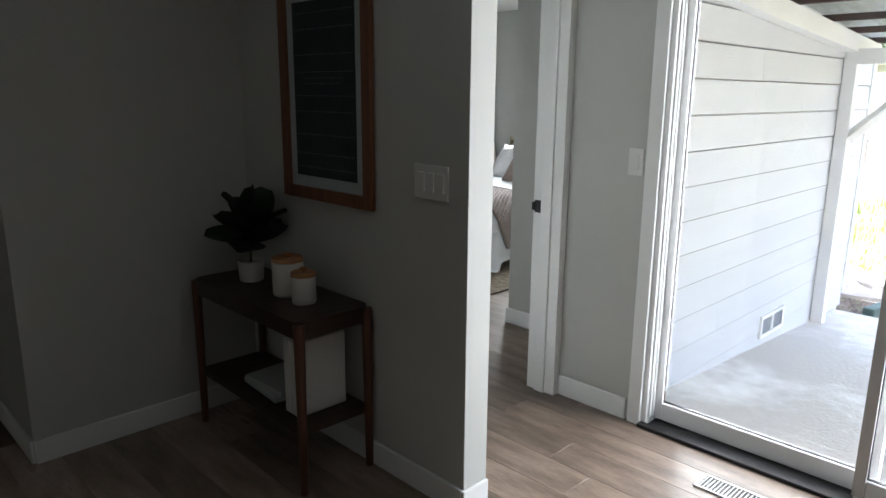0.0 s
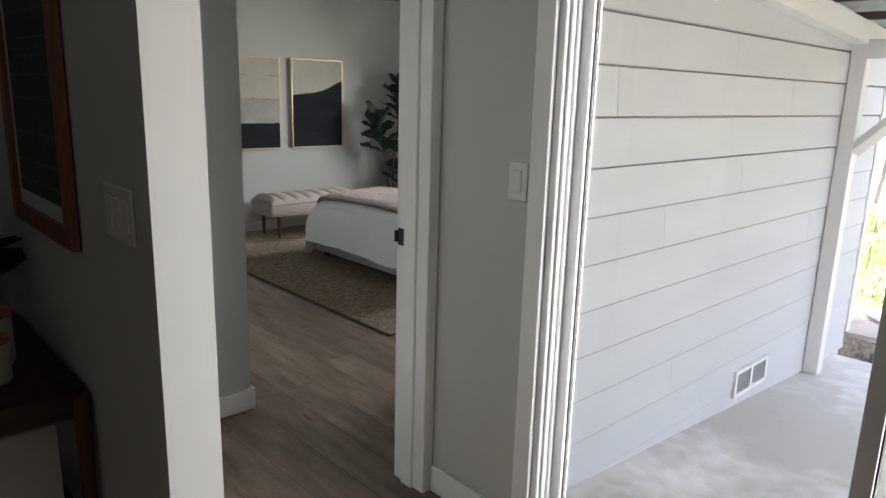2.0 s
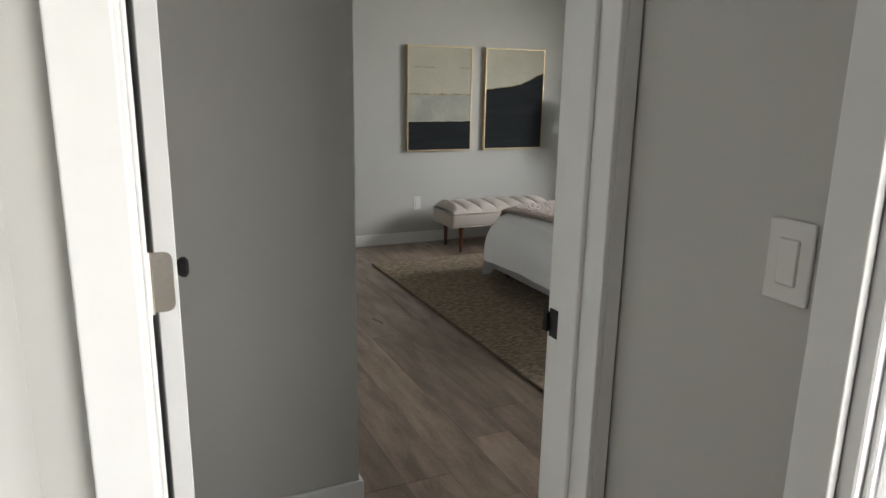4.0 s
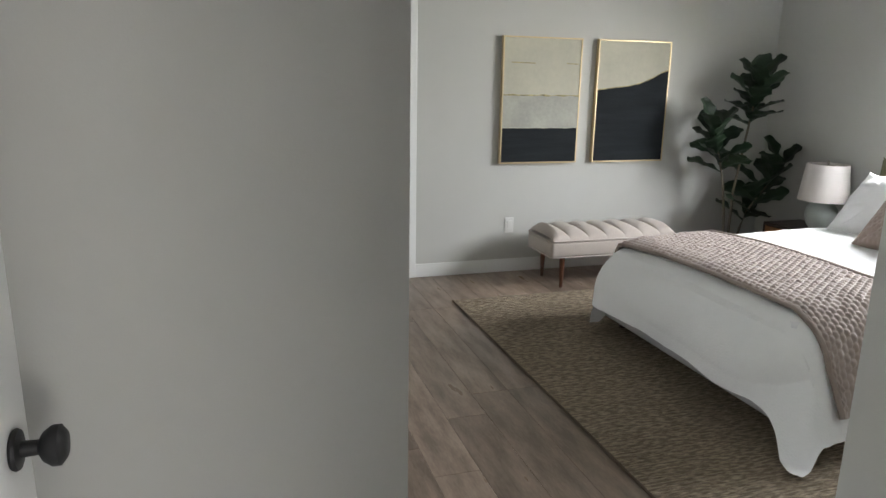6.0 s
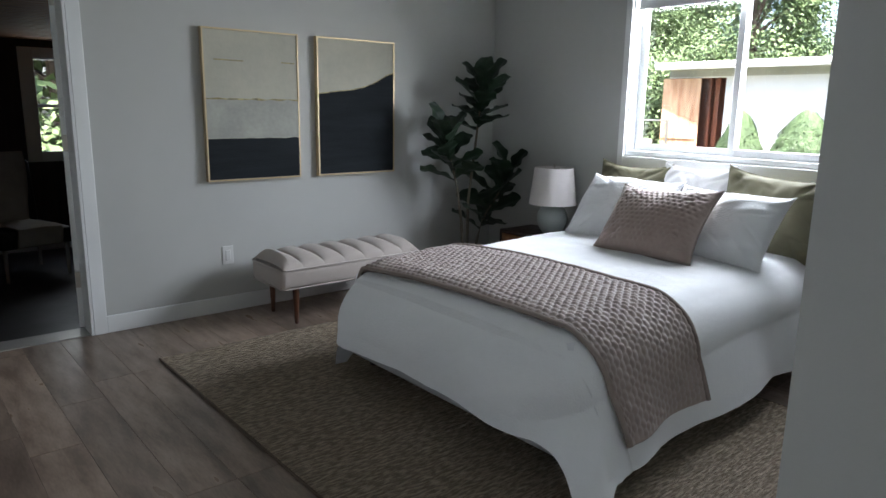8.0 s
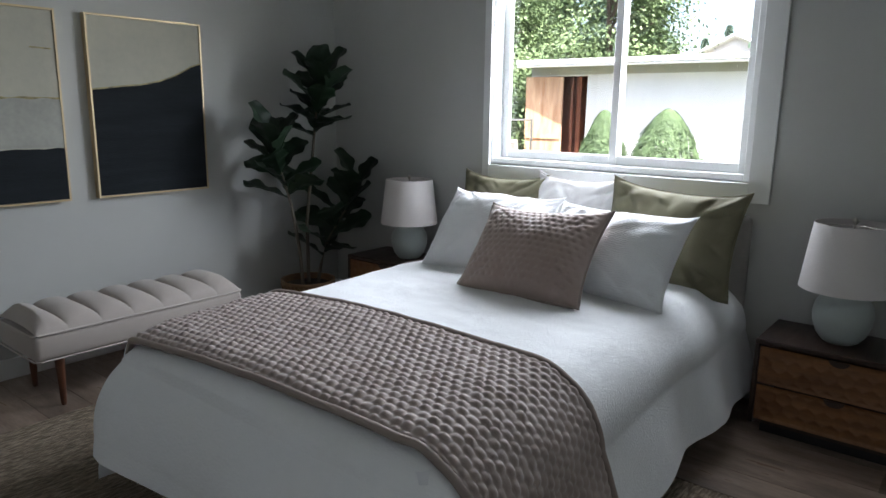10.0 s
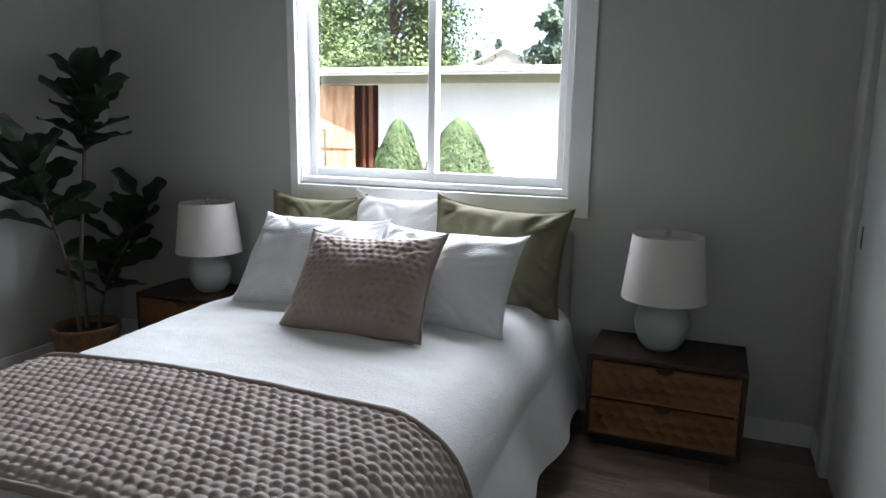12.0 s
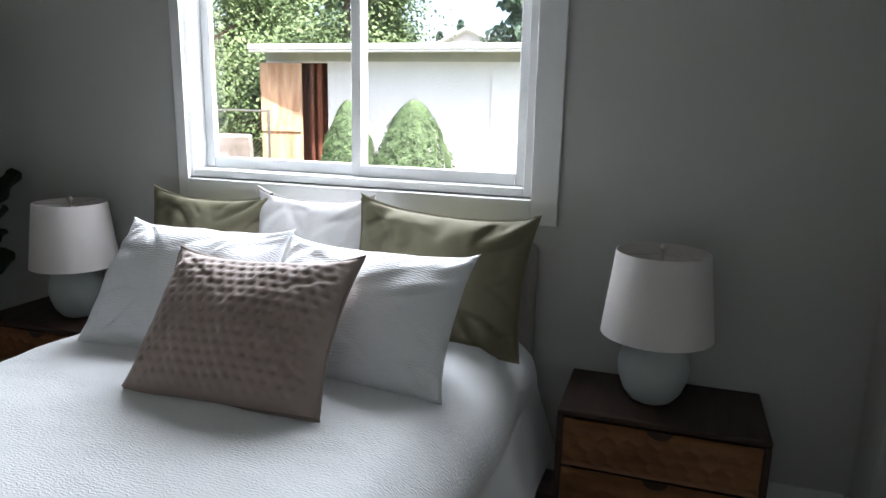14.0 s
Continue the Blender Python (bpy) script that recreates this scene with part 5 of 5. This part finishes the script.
# fiddle-leaf plants
def leaf_mesh(length, width, seed):
    r = random.Random(seed)
    ph = r.uniform(0, 6)

    def at(u, v):
        s = 2 * v - 1
        w = width * (math.sin(math.pi * min(1, u * 0.94 + 0.02)) ** 0.55) * (0.42 + 0.75 * u ** 1.1 - 0.22 * math.exp(-((u - 0.42) / 0.13) ** 2))
        w *= 1 + 0.06 * math.sin(u * 21 + ph + (1.3 if s > 0 else 0))
        droop = -0.16 * length * u * u
        return Vector((s * w, length * u, droop + 0.28 * abs(s) * w * (1 - 0.3 * u) + 0.010 * math.sin(u * 17 + s * 2 + ph) * abs(s)))

    bm = grid_mesh(14, 8, at)
    add_tube(bm, [at(k / 8, 0.5) + Vector((0, 0, -0.002)) for k in range(9)], [0.0035 * (1 - k / 10) for k in range(9)], 5)
    return mesh_from("leaf", bm, LEAF, True)


LEAVES = [leaf_mesh(0.29, 0.112, s) for s in range(5)]


def leaves_on(owner, nodes, rng_seed, size=1.0):
    """nodes: places on a stem, the heading in degrees, the pitch above level and a size."""
    r = random.Random(rng_seed)
    for k, (p, heading, pitch, s) in enumerate(nodes):
        ob = new("leaf", LEAVES[k % 5])
        ob.parent = owner
        ob.matrix_basis = pose(*p, 0, 0, heading) @ pose(0, 0, 0, pitch, r.uniform(-25, 25), 0) @ Matrix.Diagonal((s * size, s * size, s * size, 1))


plant = thing("fiddle_leaf_fig", 6.50, 6.84, 0, "dark green fiddle-leaf fig in a brown wicker basket", "plant")
pot = part("pot", lathe([(0.115, 0), (0.13, 0.02), (0.155, 0.14), (0.160, 0.235), (0.166, 0.24), (0.166, 0.252), (0.154, 0.252), (0.150, 0.20)], 40, close=False), WICKER, plant, "brown woven wicker basket", True)
bm = bmesh.new()
for k in range(36):
    for s in (-1, 1):
        pts = [Vector(((0.122 + 0.038 * q) * math.cos(k * math.pi / 18 + s * q * 0.7), (0.122 + 0.038 * q) * math.sin(k * math.pi / 18 + s * q * 0.7), 0.02 + 0.21 * q)) for q in (0, 0.33, 0.66, 1)]
        add_tube(bm, [p * 1.0 + Vector((p.x, p.y, 0)).normalized() * 0.004 for p in pts], 0.0035, 4)
part("weave", bm, WICKER, pot, "crossed wicker strands")
part("soil", lathe([(0.150, 0.20), (0.148, 0.215), (0.0005, 0.222)], 30), SOIL, plant, "dark soil")
stems = {
    "a": [Vector((-0.03, 0.01, 0.21)), Vector((-0.06, 0.0, 0.45)), Vector((-0.11, 0.0, 0.72)), Vector((-0.17, 0.0, 0.90)), Vector((-0.24, -0.01, 1.08))],
    "b": [Vector((0.03, 0.03, 0.21)), Vector((0.02, 0.02, 0.6)), Vector((0.06, 0.0, 1.00)), Vector((0.09, 0.0, 1.22)), Vector((0.12, -0.01, 1.42))],
    "c": [Vector((0.06, -0.02, 0.21)), Vector((0.08, -0.03, 0.33)), Vector((0.12, -0.04, 0.46)), Vector((0.24, -0.05, 0.62)), Vector((0.37, -0.07, 0.78))],
}


def along(points, q):
    q *= len(points) - 1
    i = min(int(q), len(points) - 2)
    return points[i].lerp(points[i + 1], q - i)


rr = random.Random(21)
for key, start, count, size in (("a", 0.56, 14, 1.0), ("b", 0.64, 15, 1.0), ("c", 0.36, 14, 1.02)):
    bm = bmesh.new()
    add_tube(bm, stems[key], [0.011, 0.010, 0.009, 0.007, 0.004], 8)
    part("stem", bm, STEM, plant, "thin grey-brown stem", True)
    nodes = []
    for k in range(count):
        q = start + (1 - start) * k / (count - 1)
        p = along(stems[key], q)
        nodes.append((p, (k * 137.5 + 40) % 360, 30 + 42 * (k / count) ** 1.4 + rr.uniform(-8, 10), rr.uniform(0.78, 1.05)))
    leaves_on(plant, nodes, len(key) + count, size)

# roller shade
shade = thing("roller_shade", 7.06, 5.18, 1.935, "white roller shade drawn up at the top of the window", "window shade")
part("fabric", boxes((-0.002, 0.001, -0.66, 0.66, 0.0, 0.09)), VINYL, shade)
part("hem_bar", boxes((-0.006, 0.005, -0.66, 0.66, -0.012, 0.0), bevel=0.002), VINYL, shade)
bm = bmesh.new()
add_tube(bm, [Vector((0, -0.67, 0.085)), Vector((0, 0.67, 0.085))], 0.02, 16)
part("roller", bm, VINYL, shade)

# ---- living room: console table and what stands on it ----
console = thing("console_table", 1.99, 3.03, 0, "dark walnut console table with rounded corners and a lower shelf", "table")


def rounded_slab(w, d, z0, z1, r, steps=6):
    bm = bmesh.new()
    pts = []
    for cx, cy, a0 in ((w - r, d - r, 0), (-w + r, d - r, 90), (-w + r, -d + r, 180), (w - r, -d + r, 270)):
        for k in range(steps + 1):
            a = radians(a0 + 90 * k / steps)
            pts.append((cx + r * math.cos(a), cy + r * math.sin(a)))
    lo = [bm.verts.new((x, y, z0)) for x, y in pts]
    hi = [bm.verts.new((x, y, z1)) for x, y in pts]
    bm.faces.new(lo), bm.faces.new(hi)
    for k in range(len(pts)):
        bm.faces.new((lo[k], lo[(k + 1) % len(pts)], hi[(k + 1) % len(pts)], hi[k]))
    return bm


CW, CD = 0.165, 0.415
part("tabletop", rounded_slab(CW, CD, 0.650, 0.672, 0.05), DARKWOOD, console, "dark walnut top", True)
part("apron", rounded_slab(CW - 0.005, CD - 0.005, 0.605, 0.649, 0.045), DARKWOOD, console, "", True)
part("shelf", rounded_slab(CW - 0.008, CD - 0.008, 0.235, 0.258, 0.04), DARKWOOD, console, "lower walnut shelf", True)
for x in (-1, 1):
    for y in (-1, 1):
        bm = bmesh.new()
        add_tube(bm, [Vector((x * (CW - 0.012), y * (CD - 0.012), 0)), Vector((x * (CW - 0.014), y * (CD - 0.014), 0.66))], [0.015, 0.021], 12)
        part("leg", bm, REDWOOD, console, "red-brown rounded leg", True)

WHITECER = surface("white_glazed_ceramic", (0.62, 0.60, 0.56), 0.35, (0.52, 0.50, 0.46), 9, 0.4, 0.05, 80)
ACACIA = surface("acacia_wood_lid", (0.42, 0.20, 0.08), 0.5, (0.26, 0.11, 0.04), 14, 0.5, 0.05, 70, stretch=(1, 4, 1))


def jar(x, y, r, h, label):
    ob = thing("canister", x, y, 0.672, label, "canister", "canisters on the console table")
    bm = lathe([(r * 0.92, 0), (r, 0.006), (r, h * 0.16), (r * 0.985, h * 0.17), (r, h * 0.18), (r, h - 0.004), (r * 0.96, h)], 40)
    part("body", bm, WHITECER, ob, "white speckled ceramic body", True)
    lid = part("lid", lathe([(r * 0.9, h), (r * 1.02, h + 0.002), (r * 1.02, h + 0.014), (r * 0.96, h + 0.018), (0.0005, h + 0.019)], 36), ACACIA, ob, "orange-brown wooden lid", True)
    part("lid_knob", lathe([(r * 0.22, h + 0.019), (r * 0.30, h + 0.026), (r * 0.28, h + 0.034), (0.0005, h + 0.036)], 20), ACACIA, lid, "", True)


jar(2.005, 2.955, 0.062, 0.135, "tall white ceramic canister with a wooden lid")
jar(1.985, 2.815, 0.047, 0.105, "small white ceramic canister with a wooden lid")
fig = thing("potted_plant", 2.00, 3.24, 0.672, "small round-leaved green plant in a white pot", "plant")
part("pot", lathe([(0.042, 0), (0.050, 0.004), (0.056, 0.088), (0.052, 0.090), (0.050, 0.075), (0.0005, 0.074)], 32), WHITECER, fig, "white ceramic pot", True)
SMALLLEAF = mesh_from("leaf", grid_mesh(8, 6, lambda u, v: Vector(((2 * v - 1) * 0.046 * math.sin(math.pi * (0.06 + 0.9 * u)) ** 0.5, 0.115 * u, -0.02 * u * u + 0.010 * (2 * v - 1) ** 2))), LEAF, True)
bm = bmesh.new()
add_tube(bm, [Vector((0, 0, 0.07)), Vector((0.004, 0.0, 0.15)), Vector((0.0, 0.004, 0.25))], [0.006, 0.005, 0.003], 7)
part("stem", bm, STEM, fig)
for k in range(13):
    ob = new("leaf", SMALLLEAF)
    ob.parent = fig
    z = 0.15 + 0.09 * k / 12
    ob.matrix_basis = pose(0, 0, z, 0, 0, k * 137.5) @ pose(0, 0, 0, 16 + 60 * (k / 12) ** 1.4 + (-6 if k % 2 else 8), 15 * (-1) ** k, 0) @ Matrix.Diagonal((1.75, 1.6, 1.6, 1))

binder = thing("white_storage_box", 1.99, 2.76, 0.259, "white box file standing on the lower shelf", "box", turn=0)
part("box", boxes((-0.11, 0.11, -0.045, 0.0, 0, 0.30), (-0.11, 0.11, 0.004, 0.05, 0, 0.30), bevel=0.004), PLASTIC, binder)
books = thing("book_stack", 2.0, 3.02, 0.259, "pale books lying flat on the lower shelf", "books")
PAGE = surface("pale_grey_book_cover", (0.42, 0.45, 0.43), 0.7)
for k, (w, d, t) in enumerate(((0.11, 0.14, 0.022), (0.10, 0.13, 0.018))):
    z = 0.0 if k == 0 else 0.0225
    part("book", boxes((-w, w, -d, d, z, z + t), bevel=0.002), PAGE, books, at=pose(0, 0, 0, 0, 0, -4 + 7 * k))

# framed print
print_frame = thing("framed_print", 2.168, 2.89, 1.035, "dark striped textile print in a red-brown wooden frame", "framed print")
part("frame", boxes((-0.024, -0.002, -0.295, -0.245, 0, 0.86), (-0.024, -0.002, 0.245, 0.295, 0, 0.86), (-0.024, -0.002, -0.245, 0.245, 0, 0.05), (-0.024, -0.002, -0.245, 0.245, 0.81, 0.86), bevel=0.002), surface("chestnut_frame", (0.20, 0.080, 0.040), 0.45, (0.12, 0.045, 0.022), 6, 0.5, 0.06, 70, stretch=(5, 5, 0.6)), print_frame, "red-brown wooden frame")
part("mat", boxes((-0.010, -0.004, -0.245, 0.245, 0.05, 0.81)), surface("pale_mat_board", (0.42, 0.47, 0.47), 0.8), print_frame, "pale blue-grey mat")
part("print", boxes((-0.0135, -0.0105, -0.20, 0.20, 0.095, 0.765)), surface("dark_woven_print", (0.024, 0.034, 0.038), 0.7, (0.014, 0.02, 0.024), 9, 0.5, 0.3, 60), print_frame, "dark blue-green print")
CHALK = surface("faded_print_line", (0.13, 0.15, 0.15), 0.8, (0.05, 0.06, 0.06), 60, 0.6, 0.1, 60)
for z in (0.13, 0.185, 0.26, 0.35, 0.41, 0.50, 0.565, 0.66, 0.72):
    part("print_line", boxes((-0.0145, -0.0136, -0.19, 0.19, z, z + 0.0035)), CHALK, print_frame, "thin pale line")
for z in (0.455, 0.475):
    for k in range(16):
        part("print_mark", boxes((-0.0145, -0.0136, -0.12 + k * 0.016, -0.112 + k * 0.016, z, z + 0.006)), CHALK, print_frame, "faint short mark")

# ---- panelled room: chair ----
chair = thing("slipper_chair", 4.05, 9.9, PZ, "dark armless chair with a pale throw over its back and seat", "chair", turn=15)
part("seat", boxes((-0.30, 0.30, -0.32, 0.28, 0.28, 0.42), bevel=0.03, segments=3), BLACK, chair, "dark seat", True)
part("backrest", boxes((-0.28, 0.28, 0.20, 0.30, 0.42, 1.0), bevel=0.03, segments=3), BLACK, chair, "dark backrest", True, pose(0, 0, 0, -8, 0, 0))
for x in (-0.25, 0.25):
    for y in (-0.27, 0.25):
        part("leg", lathe([(0.014, 0), (0.02, 0.28)], 10), NICKEL, chair, "thin metal leg", at=pose(x, y, 0))
fleece = thing("throw_blanket", 4.05, 9.9, PZ, "cream knitted throw draped over the chair", "throw", turn=15)


def throw_on_chair(u, v):
    x = -0.18 + 0.36 * u + 0.02 * math.sin(v * 9)
    s = v * 1.25
    w = 0.008 * noise.noise(Vector((x * 9, s * 9, 0)))
    if s < 0.14:
        return Vector((x, -0.335 + w, 0.28 + s + 0.01))
    if s < 0.64:
        return Vector((x, -0.335 + (s - 0.14), 0.435 + w))
    return Vector((x * 0.95, 0.165 + (s - 0.64) * 0.12 + w, 0.435 + (s - 0.64)))


ob = part("blanket", grid_mesh(16, 60, throw_on_chair), surface("cream_wool", (0.42, 0.39, 0.34), 0.95, None, 12, 0.4, 0.5, 120), fleece, "", True)
solid = ob.modifiers.new("thickness", "SOLIDIFY")
solid.thickness = 0.012

# ---- planks of the floor ----
plank_bm = {}


def plank(w, length):
    key = round(length, 2)
    if key not in plank_bm:
        bm = bmesh.new()
        x, y = w / 2 - 0.0004, length / 2 - 0.0004
        top = [bm.verts.new((sx * (x - 0.001), sy * (y - 0.001), 0.0)) for sx, sy in ((-1, -1), (1, -1), (1, 1), (-1, 1))]
        low = [bm.verts.new((sx * x, sy * y, -0.0012)) for sx, sy in ((-1, -1), (1, -1), (1, 1), (-1, 1))]
        bm.faces.new(top)
        for k in range(4):
            bm.faces.new((low[k], low[(k + 1) % 4], top[(k + 1) % 4], top[k]))
        plank_bm[key] = mesh_from("floor_plank", bm, FLOOR)
    return plank_bm[key]


prng = random.Random(11)
PW, PL = 0.18, 1.22
x = -0.35
while x < 7.2:
    y = -1.5 - prng.choice((0.0, 0.2, 0.41, 0.61, 0.81, 1.01))
    while y < 7.28:
        outdoors = x + PW > 3.40
        a, b = max(y, 2.40 if outdoors else -1.5), min(y + PL, 7.28)
        inside = x > 2.0 or a < 3.6
        if b - a > 0.05 and inside:
            ob = new("floor_plank", plank(PW, b - a))
            ob.parent = floor
            ob.matrix_basis = pose(min(x, 7.2 - PW) + PW / 2, (a + b) / 2, 0)
        y += PL
    x += PW
